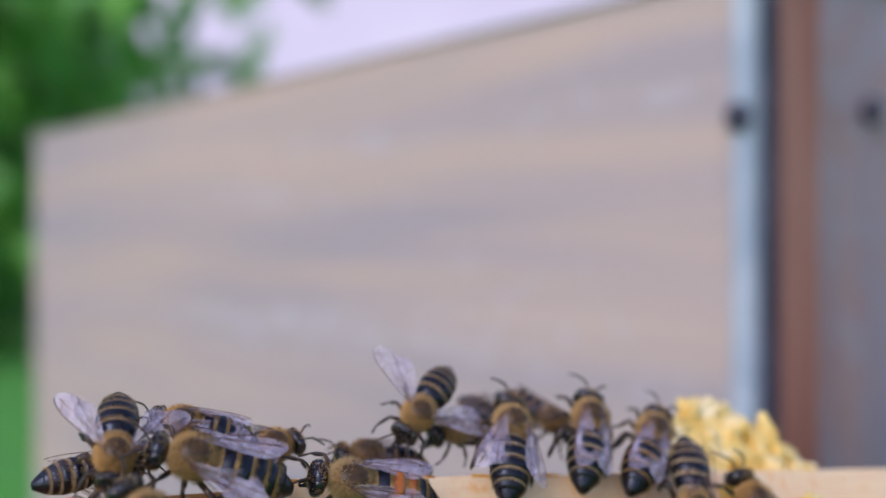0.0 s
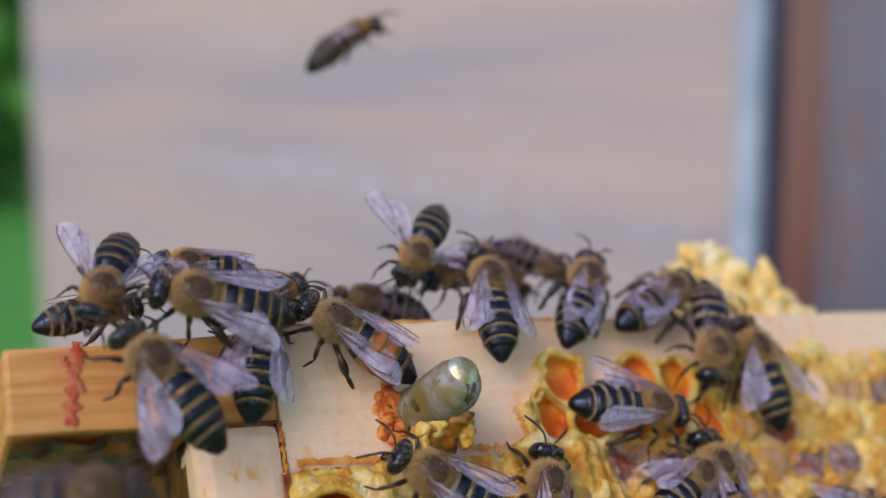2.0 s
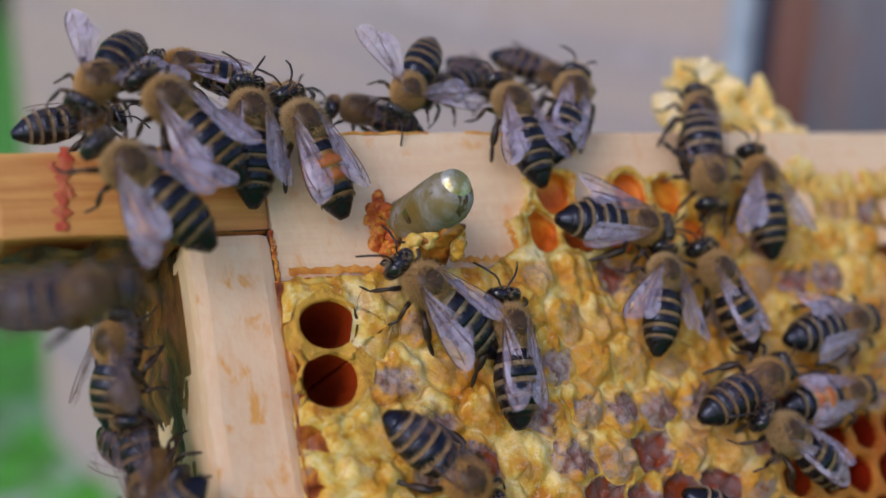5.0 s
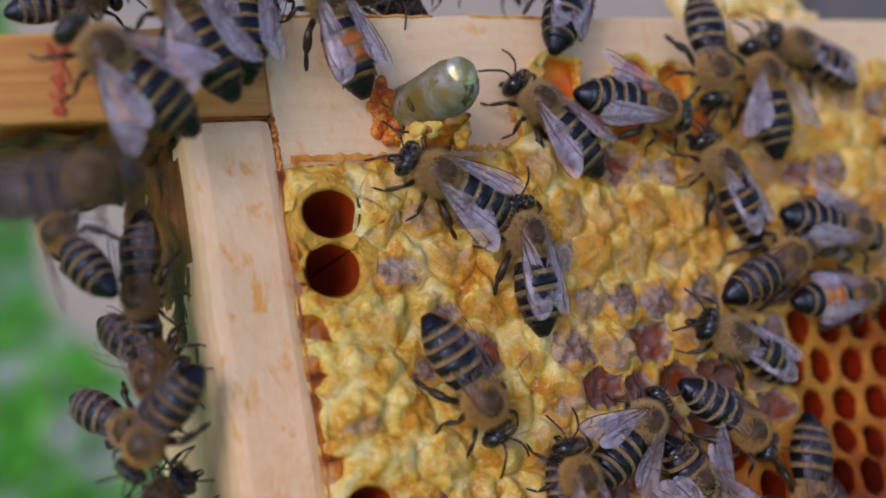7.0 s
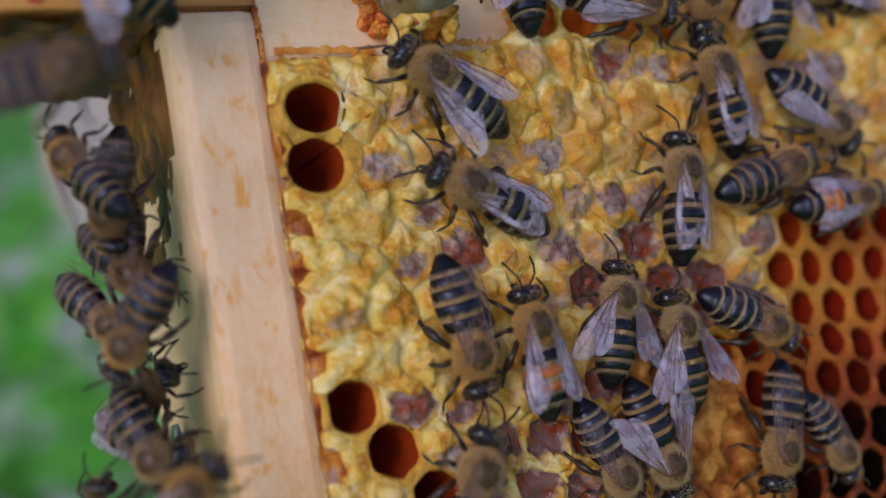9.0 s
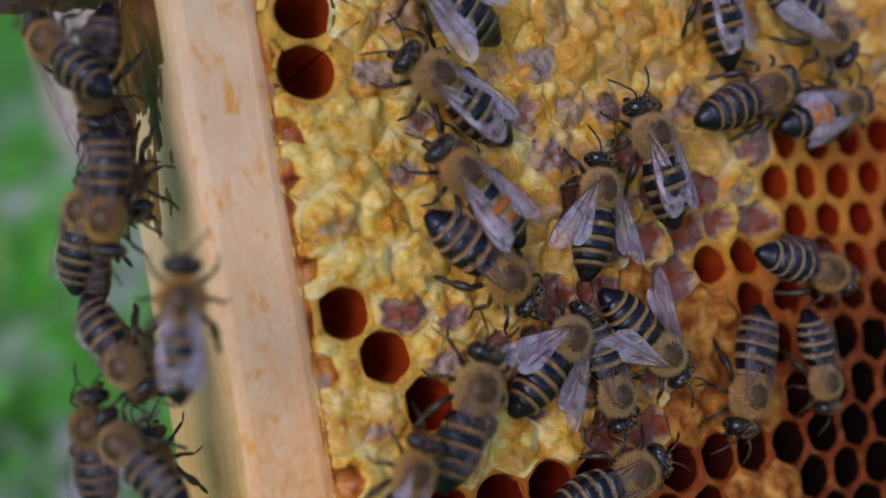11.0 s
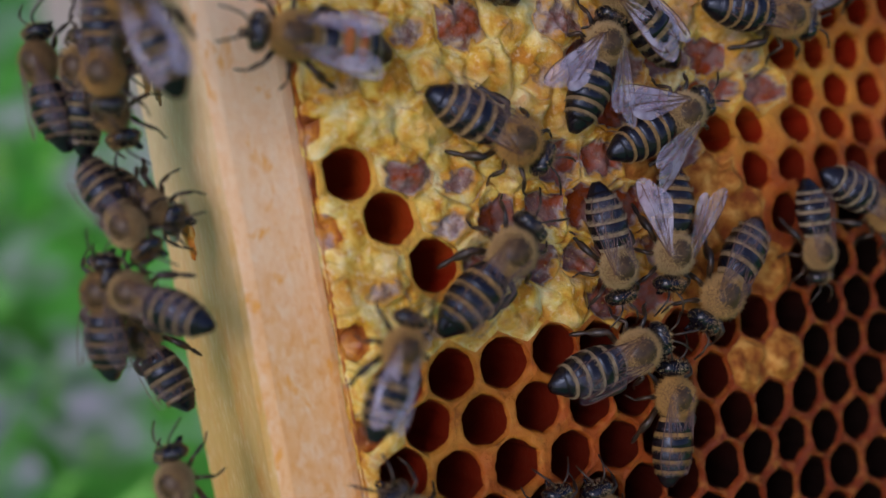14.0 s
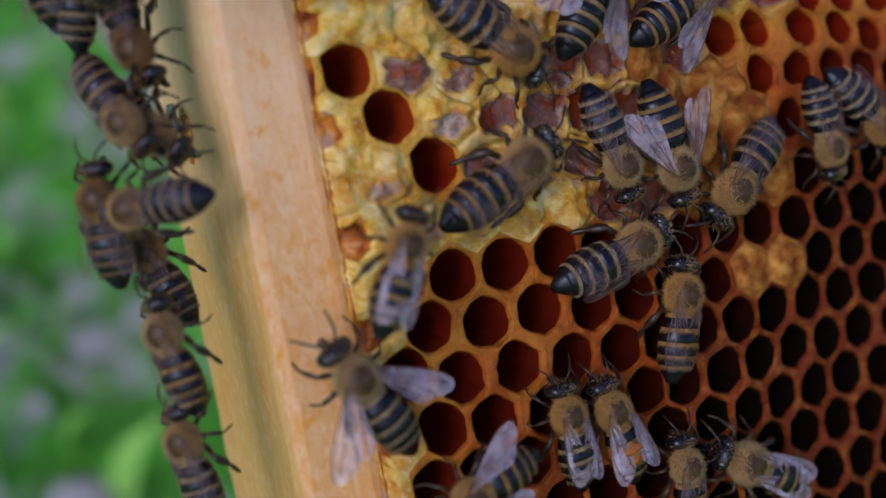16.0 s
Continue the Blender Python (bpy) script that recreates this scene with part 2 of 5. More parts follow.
# bees
black = Mat("bee_shell_black", 0.24, spec=0.5)
black.put("Specular Tint", (0.62, 0.76, 1.0))
black.put("Base Color", black.ramp(black.noise(black.co, 900.0), (0.4, (0.006, 0.005, 0.008)), (0.7, (0.017, 0.011, 0.011))))
black.bump(black.noise(black.co, 5000.0, 2.0), 0.2, 0.0001)
amber = Mat("bee_shell_amber", 0.3)
amber.put("Base Color", amber.ramp(amber.noise(amber.co, 700.0), (0.4, (0.36, 0.085, 0.012)), (0.65, (0.5, 0.17, 0.03))))
band = Mat("bee_band_hair", 0.75)
band.put("Base Color", band.mix(band.ramp(band.noise(band.co, 1400.0, 3.0), (0.4, grey(0.55)), (0.6, grey(0))), band.mix(band.chance(), (0.42, 0.235, 0.065), (0.41, 0.32, 0.19)), (0.13, 0.07, 0.025)))
band.bump(band.noise(band.scaled(600, 4000, 4000), 1.0, 3.0), 0.8, 0.0002)
dusk = Mat("bee_band_dark", 0.75)
dusk.put("Base Color", dusk.mix(dusk.noise(dusk.co, 600.0), (0.13, 0.07, 0.03), (0.26, 0.16, 0.08)))
fuzz = Mat("bee_fuzz", 0.85)
fuzz.put("Base Color", fuzz.mix(fuzz.chance(), (0.52, 0.28, 0.07), (0.46, 0.33, 0.16)))
dark_fuzz = Mat("bee_dark_fuzz", 0.85)
dark_fuzz.put("Base Color", dark_fuzz.mix(dark_fuzz.chance(), (0.3, 0.16, 0.045), (0.24, 0.16, 0.08)))
under_fur = Mat("bee_under_fur", 0.8)
under_fur.put("Base Color", under_fur.mix(under_fur.noise(under_fur.co, 2500.0), (0.1, 0.055, 0.02), (0.26, 0.15, 0.05)))
back_plate = Mat("bee_back_plate", 0.35, spec=0.3)
back_plate.put("Base Color", back_plate.ramp(back_plate.noise(back_plate.co, 900.0), (0.4, (0.055, 0.03, 0.014)), (0.65, (0.11, 0.06, 0.025))))
eye_m = Mat("bee_eye", 0.12, spec=0.7)
eye_m.put("Base Color", (0.008, 0.008, 0.012))
leg_m = Mat("bee_leg", 0.35)
leg_m.put("Base Color", leg_m.ramp(leg_m.noise(leg_m.co, 800.0), (0.4, (0.018, 0.012, 0.01)), (0.7, (0.07, 0.035, 0.015))))
vein = Mat("wing_vein", 0.45)
vein.put("Base Color", (0.11, 0.05, 0.03))
# clear film; the sky's lilac sheen is painted into its base colour
wing = Mat("wing_film", 0.2, spec=0.8)
wing.put("Base Color", wing.ramp(wing.noise(wing.co, 500.0, 3.0), (0.35, (0.47, 0.38, 0.5)), (0.65, (0.79, 0.73, 0.9))))
wing.put("Alpha", wing.ramp(wing.noise(wing.co, 350.0, 2.0), (0.3, grey(0.2)), (0.7, grey(0.52))))
clear_wing = wing.m.copy()
clear_wing.name = "wing_film_clear"
clear_wing.node_tree.nodes["Principled BSDF"].inputs["Alpha"].default_value = 0.05
for link in list(clear_wing.node_tree.nodes["Principled BSDF"].inputs["Alpha"].links):
    clear_wing.node_tree.links.remove(link)
wing.bump(wing.noise(wing.scaled(500, 1500, 500), 1.0, 3.0), 0.8, 0.0003)

# surroundings
overcast = Mat("overcast_sky", 1.0, spec=0.0)
overcast.put("Base Color", (0.0, 0.0, 0.0))
overcast.put("Emission Color", overcast.ramp(overcast.noise(overcast.co, 0.05), (0.3, (0.5, 0.48, 0.6)), (0.7, (0.58, 0.56, 0.66))))
overcast.put("Emission Strength", 1.1)
soil = Mat("lawn_ground", 0.9)
so_n = soil.noise(soil.co, 16.0, 3.0)
from_hive = soil.t.nodes.new("ShaderNodeVectorMath")
from_hive.operation = "DISTANCE"
soil.t.links.new(soil.co, from_hive.inputs[0])
from_hive.inputs[1].default_value = (-0.1, -59.8, 0.0)
reach = soil.math("ADD", from_hive.outputs["Value"], soil.math("MULTIPLY", soil.noise(soil.co, 2.5, 3.0), 0.5))
near_hive = soil.ramp(reach, (0.6, grey(1)), (0.95, grey(0.12)))
soil_c = soil.mix(soil.math("MULTIPLY", near_hive, soil.ramp(so_n, (0.46, grey(0)), (0.56, grey(1)))), (0.07, 0.4, 0.025), (0.5, 0.5, 0.55))
soil.put("Base Color", soil.mix(soil.ramp(soil.noise(soil.co, 34.0, 2.0), (0.42, grey(0.75)), (0.58, grey(0))), soil_c, (0.05, 0.22, 0.02)))
blade = Mat("grass_blade", 0.5)
blade.put("Base Color", blade.ramp(blade.t.nodes.new("ShaderNodeNewGeometry").outputs["Random Per Island"], (0.0, (0.06, 0.32, 0.02)), (0.6, (0.14, 0.55, 0.05)), (1.0, (0.3, 0.65, 0.14))))
leaf = Mat("hedge_leaf", 0.5)
leaf.put("Base Color", leaf.ramp(leaf.t.nodes.new("ShaderNodeNewGeometry").outputs["Random Per Island"], (0.0, (0.05, 0.22, 0.04)), (1.0, (0.2, 0.52, 0.08))))
bark = Mat("bark", 0.9)
bark.put("Base Color", bark.ramp(bark.noise(bark.co, 30.0), (0.4, (0.06, 0.045, 0.03)), (0.7, (0.14, 0.1, 0.07))))
stone = Mat("pebble_stone", 0.7)
stone.put("Base Color", stone.ramp(stone.noise(stone.co, 60.0), (0.4, (0.3, 0.3, 0.33)), (0.65, (0.5, 0.5, 0.55))))
brown_paint = Mat("brown_batten", 0.6)
brown_paint.put("Base Color", brown_paint.ramp(brown_paint.noise(brown_paint.scaled(90, 90, 9), 1.0), (0.35, (0.34, 0.11, 0.07)), (0.65, (0.46, 0.24, 0.19))))
tin = Mat("blue_grey_paint", 0.5, 0.0)
tin.put("Base Color", tin.ramp(tin.noise(tin.co, 40.0), (0.4, (0.36, 0.44, 0.54)), (0.65, (0.5, 0.57, 0.66))))
gap_m = Mat("dark_joint", 0.8)
gap_m.put("Base Color", gap_m.ramp(gap_m.noise(gap_m.co, 60.0), (0.4, (0.03, 0.035, 0.06)), (0.7, (0.08, 0.08, 0.12))))


# ---- building helpers ----
def part(name, bm, material, parent, label="", smooth=False):
    me = bpy.data.meshes.new(name)
    bm.to_mesh(me)
    bm.free()
    for m in material if isinstance(material, (list, tuple)) else [material]:
        me.materials.append(m.m if isinstance(m, Mat) else m)
    if smooth:
        me.shade_smooth()
    ob = new(name, me)
    ob.parent = parent
    return tagged(ob, label)


def empty(name, m, label, category, group="", kind=""):
    ob = new(name)
    ob.matrix_basis = m
    ob.empty_display_size = 0.002
    return tagged(ob, label, category, group, kind)


def block(x0, x1, y0, y1, z0, z1, bevel=0.0, cuts=0, s=U):
    """A box between two corners, in the frame's measure, with rounded edges."""
    bm = bmesh.new()
    bmesh.ops.create_cube(bm, size=1)
    for v in bm.verts:
        v.co = Vector(((x0 + x1) / 2 + v.co.x * (x1 - x0), (y0 + y1) / 2 + v.co.y * (y1 - y0), (z0 + z1) / 2 + v.co.z * (z1 - z0))) * s
    if bevel:
        bmesh.ops.bevel(bm, geom=bm.edges[:], offset=bevel * s, segments=2, affect="EDGES", profile=0.6)
    return bm


def ball(bm, at, radii, seg=14, rings=9, m=None, mat=0):
    made = bmesh.ops.create_uvsphere(bm, u_segments=seg, v_segments=rings, radius=1)["verts"]
    mm = Matrix.Translation(at) @ (m or Matrix()) @ Matrix.Diagonal((*radii, 1))
    bmesh.ops.transform(bm, matrix=mm, verts=made)
    for f in {f for v in made for f in v.link_faces}:
        f.material_index = mat
    return made


def tube(bm, pts, radii, n=6, mat=0):
    """A round bar along points, with a radius at each."""
    rings = []
    for i, p in enumerate(pts):
        p = Vector(p)
        a = Vector(pts[max(i - 1, 0)])
        b = Vector(pts[min(i + 1, len(pts) - 1)])
        q = (b - a).normalized().to_track_quat("Z", "Y")
        rings.append([bm.verts.new(p + q @ Vector((math.cos(k * math.tau / n), math.sin(k * math.tau / n), 0)) * radii[i]) for k in range(n)])
    for r, s in zip(rings, rings[1:]):
        for k in range(n):
            bm.faces.new((r[k], r[(k + 1) % n], s[(k + 1) % n], s[k])).material_index = mat
    for r in (rings[0][::-1], rings[-1]):
        bm.faces.new(r).material_index = mat


def sheet(nu, nv, at):
    """A grid of faces over at(u, v), u and v from 0 to 1, in the frame's measure; at may give None for a hole."""
    bm = bmesh.new()
    rows = [[at(i / nu, k / nv) for k in range(nv + 1)] for i in range(nu + 1)]
    made = [[bm.verts.new(Vector(p) * U) if p is not None else None for p in row] for row in rows]
    for i in range(nu):
        for k in range(nv):
            q = (made[i][k], made[i + 1][k], made[i + 1][k + 1], made[i][k + 1])
            if None not in q:
                bm.faces.new(q)
    return bm


def blob(bm, at, radii, rough, seed):
    """A lump with an uneven skin."""
    at = Vector(at)
    for v in ball(bm, at * U, Vector(radii) * U, 20, 14):
        d = v.co / U - at
        v.co = (at + d * (1 + rough * (noise.noise(v.co / U * 0.9 + Vector((seed, 0, 0))) + 0.5 * noise.noise(v.co / U * 2.3 + Vector((0, seed, 0)))))) * U


def ribbon(a, b_, wide, thick, seed, face=2.0, n=60):
    """A smear with ragged edges on the front of the wood, between two points of x and z."""
    a, b_ = Vector((a[0], 0, a[1])), Vector((b_[0], 0, b_[1]))
    d = (b_ - a).normalized()
    side = Vector((d.z, 0, -d.x))

    def at(u, v):
        w = wide * (0.65 + 0.9 * noise.noise(Vector((u * 11, seed, v > 0.5)))) * (v - 0.5) * 2
        p = a.lerp(b_, u) + side * (w + 0.3 * wide * noise.noise(Vector((u * 6, seed, 5))))
        return Vector((p.x, face + 0.12 - thick * (1 - (2 * v - 1) ** 2) * (0.7 + noise.noise(Vector((u * 25, seed, v * 4)))), p.z))

    return sheet(n, 6, at)


# ---- ground and surroundings ----
bm = bmesh.new()
bmesh.ops.create_grid(bm, x_segments=40, y_segments=40, size=150)
ground = part("ground", bm, soil, None)
ground.location = (0, 60, GROUND)
tagged(ground, "mown green lawn with worn grey earth patches", "lawn", kind="structure")

bm = bmesh.new()
bmesh.ops.create_grid(bm, x_segments=8, y_segments=4, size=0.5)
for v in bm.verts:
    v.co = Vector((v.co.x * 260, 0, v.co.y * 90))
distance = part("backdrop", bm, overcast, None)
distance.location = (0, 190, GROUND + 44)
tagged(distance, "bright white overcast sky far beyond the lawn", "sky", kind="structure")

rng = random.Random(5)


def in_box(x, y):
    dx, dy = x - 0.081, y - 0.28
    return dx * -0.635 + dy * 0.77 > -0.02 and dx * 0.77 + dy * 0.635 > -0.03


bm = bmesh.new()
for _ in range(5200):
    x, y = rng.uniform(-1.1, 0.12), rng.uniform(0.02, 1.9)
    if in_box(x, y) or noise.noise(Vector((x * 9, y * 9, 0))) < 0.02:
        continue
    a, h, w = rng.uniform(0, 6.3), rng.uniform(0.02, 0.055), rng.uniform(0.003, 0.008)
    lean = Vector((rng.gauss(0, 0.35), rng.gauss(0, 0.35), 1)) * h
    side = Vector((math.cos(a), math.sin(a), 0)) * w
    p = Vector((x, y, GROUND - 0.002))
    v = [bm.verts.new(q) for q in (p - side, p + side, p + lean * 0.6 + side * 0.7, p + lean * 0.6 - side * 0.7)]
    tip = bm.verts.new(p + lean + Vector((lean.x, lean.y, -h * 0.2)) * 0.5)
    bm.faces.new(v)
    bm.faces.new((v[3], v[2], tip))
tagged(part("grass", bm, blade, None), "short bright green grass blades on the lawn", "grass", kind="stuff")

bm = bmesh.new()
for _ in range(60):
    x, y = rng.uniform(-0.5, -0.02), rng.uniform(0.05, 0.5)
    if in_box(x, y) or noise.noise(Vector((x * 7, y * 7, 0))) > -0.05:
        continue
    r = rng.uniform(0.006, 0.018)
    ball(bm, (x, y, GROUND + r * 0.3), (r, r * rng.uniform(0.7, 1.1), r * 0.6), 10, 6)
tagged(part("gravel", bm, stone, None, smooth=True), "pale grey pebbles lying between the grass", "gravel", kind="stuff")


def shrub(at, size, seed):
    """A garden shrub: forked stems and a ragged crown of separate leaves."""
    r = random.Random(seed)
    ob = empty("shrub", Matrix.Translation(at), "dense dark green leafy shrub on the lawn edge", "shrub", "shrubs behind the hive")
    tips = []
    for _ in range(9):
        bm = bmesh.new()
        a = r.uniform(0, 6.3)
        p0 = Vector((0.05 * math.cos(a), 0.05 * math.sin(a), -0.02))
        p1 = Vector((0.35 * math.cos(a), 0.35 * math.sin(a), 0.5)) * size * r.uniform(0.7, 1)
        p2 = p1 + Vector((r.gauss(0, 0.25), r.gauss(0, 0.25), 0.6)) * size
        tube(bm, (p0, p1, p2), (0.025 * size, 0.016 * size, 0.005 * size))
        tips += [p1, p2, (p1 + p2) / 2]
        part("stem", bm, bark, ob)
    bm = bmesh.new()
    for _ in range(1500):
        c = r.choice(tips) + Vector((r.gauss(0, 0.22), r.gauss(0, 0.22), r.gauss(0, 0.2))) * size
        c.z = max(c.z, 0.05)
        q = Euler((r.uniform(0, 6), r.uniform(0, 6), r.uniform(0, 6))).to_matrix()
        k = r.uniform(0.05, 0.09) * size
        vs = [bm.verts.new(c + q @ Vector(u) * k) for u in ((-1, 0, 0), (-0.3, 0.5, 0.1), (1, 0, -0.1), (-0.3, -0.5, 0.1))]
        bm.faces.new(vs)
    part("crown", bm, leaf, ob)
    return ob


for k, (x, y, s) in enumerate([(-1.95, 3.9, 1.28), (-2.9, 4.4, 1.6), (-2.6, 3.0, 1.08), (-4.3, 5.0, 1.9), (-3.1, 6.2, 1.6), (-1.8, 4.2, 1.0)]):
    shrub((x, y, GROUND), s, 40 + k)

# ---- the hive body behind the frame ----
BOX = Matrix.Translation((0.081, 0.28, GROUND)) @ Matrix.Rotation(math.atan2(0.77, -0.635), 4, "Z")
hive = empty("hive_box", BOX, "weathered wooden beehive box standing on the lawn", "beehive")
TOP = 0.426
# the box's x runs along its long side, its y towards the inside, negative y the outer face to the frame
part("long_wall", block(0.007, 0.525, 0.0, -0.022, 0.0, TOP, 0.002, s=1), box_wood, hive, "pale weathered board with horizontal grain")
part("short_wall", block(0.004, 0.026, -0.026, -0.43, 0.0, TOP + 0.005, 0.002, s=1), board_wood, hive, "pinkish brown board with vertical streaks")
part("back_wall", block(0.026, 0.525, -0.408, -0.43, 0.0, TOP, 0.002, s=1), box_wood, hive)
part("end_wall", block(0.503, 0.525, -0.022, -0.408, 0.0, TOP, 0.002, s=1), box_wood, hive)
part("floor_board", block(0.026, 0.503, -0.022, -0.408, 0.0, 0.02, s=1), box_wood, hive)
part("corner_strip", block(0.0005, 0.0065, 0.002, -0.008, 0.0, TOP - 0.002, 0.001, s=1), tin, hive, "blue-grey painted corner strip")
part("joint_gap", block(-0.002, 0.0003, -0.001, -0.0042, 0.0, TOP - 0.004, s=1), gap_m, hive, "dark open joint")
part("edge_batten", block(-0.001, 0.0035, -0.0085, -0.0245, 0.0, TOP - 0.003, 0.001, s=1), brown_paint, hive, "reddish brown edge batten")
for at in ((0.0048, 0.0025, 0.388), (0.0015, -0.058, 0.394)):
    bm = bmesh.new()
    ball(bm, at, (0.004, 0.003, 0.004) if at[1] > 0 else (0.003, 0.0042, 0.0042))
    part("nail_head", bm, gap_m, hive, "dark rusty nail head", True)

# ---- the hive frame ----
hf = empty("honeycomb", FRAME_AT, "wooden beehive frame filled with wax honeycomb, leaning back", "hive frame")


def bar(x0, x1, y0, y1, z0, z1, bevel, slope=0.0, nx=1, nz=1, wob=0.0, seed=0):
    """A planed bar with slightly uneven faces; its upper side may slope along x."""
    bm = block(x0, x1, y0, y1, z0, z1, bevel)
    if nx > 1 or nz > 1:
        for a, b, n in (((x0, x1), 0, nx), ((z0, z1), 2, nz)):
            for k in range(1, n):
                c = (a[0] + (a[1] - a[0]) * k / n) * U
                no = Vector((0, 0, 0))
                no[b] = 1
                p = Vector((0, 0, 0))
                p[b] = c
                bmesh.ops.bisect_plane(bm, geom=bm.verts[:] + bm.edges[:] + bm.faces[:], plane_co=p, plane_no=no)
    for v in bm.verts:
        if v.co.z > (z0 + z1) / 2 * U:
            v.co.z += slope * v.co.x
        n = noise.noise_vector(v.co * 130 + Vector((seed, 0, 0)))
        v.co += n * wob * U
    return bm


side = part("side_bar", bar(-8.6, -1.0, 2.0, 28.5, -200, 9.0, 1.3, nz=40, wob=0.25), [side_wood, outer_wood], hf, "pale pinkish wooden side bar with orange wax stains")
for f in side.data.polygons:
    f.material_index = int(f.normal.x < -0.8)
part("lug", bar(-23, -1.05, 2.0, 28.0, 9.05, 17.4, 0.5, 0.045, 8, 1, 0.25, 3), lug_wood, hf, "orange-brown wooden end lug of the top bar")
part("top_bar", bar(-0.95, 391, 2.1, 28.0, 4.3, 18.3, 0.5, 0.0, 90, 1, 0.25, 5), bar_wood, hf, "pale wooden top bar with wax stains")
part("bottom_bar", bar(-0.9, 391, 8.0, 22.0, -199.5, -190, 0.4), bar_wood, hf)
part("side_bar", bar(391.1, 399, 2.0, 28.0, -200, 9.0, 0.5), side_wood, hf)
part("lug", bar(391.1, 413, 2.0, 28.0, 9.05, 17.4, 0.5), lug_wood, hf)

# resin stains along the joints
part("joint_resin", ribbon((-1.0, 9.0), (-1.0, 4.0), 0.34, 0.3, 3), resin, hf, "reddish propolis in the joint", True)
part("joint_resin", ribbon((-0.9, 4.2), (10.0, 4.3), 0.36, 0.35, 8), resin, hf, "reddish propolis in the joint", True)
part("joint_resin", ribbon((-9.0, 9.05), (-1.0, 9.05), 0.12, 0.15, 12), dark_resin, hf, "dark propolis line in the joint", True)


# propolis crust, also darkening the face where the lug shades it
def crust(u, v):
    y, z = 5.5 + 21 * u, 8.9 - 26 * v
    k = noise.noise(Vector((y * 0.25, 3, z * 0.25))) + 0.5 * noise.noise(Vector((y * 0.8, 1, z * 0.8)))
    return Vector((-8.55 - max(0.0, 1.3 * (k + 0.75) * (1 - v) ** 0.7 * min(1, u * 5) - 0.25), y, z))


part("dark_resin", sheet(36, 40, crust), dark_resin, hf, "dark brown propolis on the side bar's outer face, with the lug's shade put in", True)


# dark sheet below the lug: propolis, and the shade there as colour
def crust_below(u, v):
    x, y = -22.5 + 13.3 * u, 2.6 + 24 * v
    k = noise.noise(Vector((x * 0.25, 8, y * 0.25))) + 0.5 * noise.noise(Vector((x * 0.8, 2, y * 0.8)))
    return Vector((x, y, 9.02 - max(0.0, 1.1 * (k + 0.7) - 0.1)))


part("dark_resin", sheet(28, 36, crust_below), dark_resin, hf, "dark brown propolis and painted shade under the lug", True)


part("paint_mark", ribbon((-17.2, 16.8), (-18.2, 9.6), 0.75, 0.1, 31, 1.8), red_paint, hf, "faded red paint mark", True)
part("paint_mark", ribbon((-18.6, 15.5), (-17.0, 12.5), 0.5, 0.1, 37, 1.8), red_paint, hf, "faded red paint mark", True)
for k, (x0, z0, x1, z1, w) in enumerate(((0.5, 18.0, 16, 18.1, 0.22), (20, 18.1, 30, 18.0, 0.25), (0.0, 5.2, 9.0, 4.9, 0.5), (16, 5.4, 22, 5.0, 0.45), (22.5, 9.0, 23.2, 6.0, 0.5))):
    part("wax_smear", ribbon((x0, z0), (x1, z1), w, 0.1, 80 + k, 1.9), orange_wax, hf, "orange wax smear on the wood", True)
# a nail standing out of the side bar's outer face, set in resin
steel = Mat("dull_steel", 0.35, 0.8)
steel.put("Base Color", steel.ramp(steel.noise(steel.co, 900.0), (0.4, (0.2, 0.18, 0.15)), (0.6, (0.5, 0.5, 0.47))))
bm = bmesh.new()
NAIL = Vector((-8.6, 16.0, -26.3))
tube(bm, [(NAIL + Vector((dx, 0, dz))) * U for dx, dz in ((0.6, 0), (-0.6, 0.1), (-1.0, 0.15), (-1.05, 0.15), (-1.45, 0.2))], [0.6 * U, 0.6 * U, 0.62 * U, 1.9 * U, 1.8 * U], 18)
nail = part("nail", bm, steel, hf, "dull grey steel nail head", True)
bm = bmesh.new()
blob(bm, NAIL + Vector((0.1, 0, -1.2)), (0.5, 1.6, 1.8), 0.7, 77)
part("nail_resin", bm, orange_wax, nail, "orange propolis round the nail", True)
# wax that fills the corner between the comb and the wood
def corner_wax(x0, x1, low, seed):
    def at(u, v):
        x = x0 + (x1 - x0) * u
        foot = low(x)
        top = 4.35 + 0.35 * noise.noise(Vector((x, seed, 9)))
        return Vector((x, 1.5 - 1.1 * v + 1.3 * min(max((-0.5 - x) / 0.85, 0), 1) + 0.6 * noise.noise(Vector((x * 0.7, seed, v * 3))), top - (top - foot) * v))

    return sheet(int((x1 - x0) * 5), 12, at)


part("edge_wax", corner_wax(-1.35, 4.6, lambda x: max(0.6, math.sqrt(max(0.0, 6.5 - (x - 2.0) ** 2)) - 0.1), 3), cap, hf, "thin wax below the top bar", True)
part("edge_wax", corner_wax(4.5, 30.0, lambda x: -0.4, 7), cap, hf, "thin wax below the top bar", True)

def seam(u, v):
    z = 4.2 - 66 * v
    return Vector((-1.5 + 0.7 * u, 1.75 + 0.25 * noise.noise(Vector((u * 2, 4, z * 0.6))), z))


part("edge_wax", sheet(4, 160, seam), scallop, hf, "dark wax along the side bar", True)

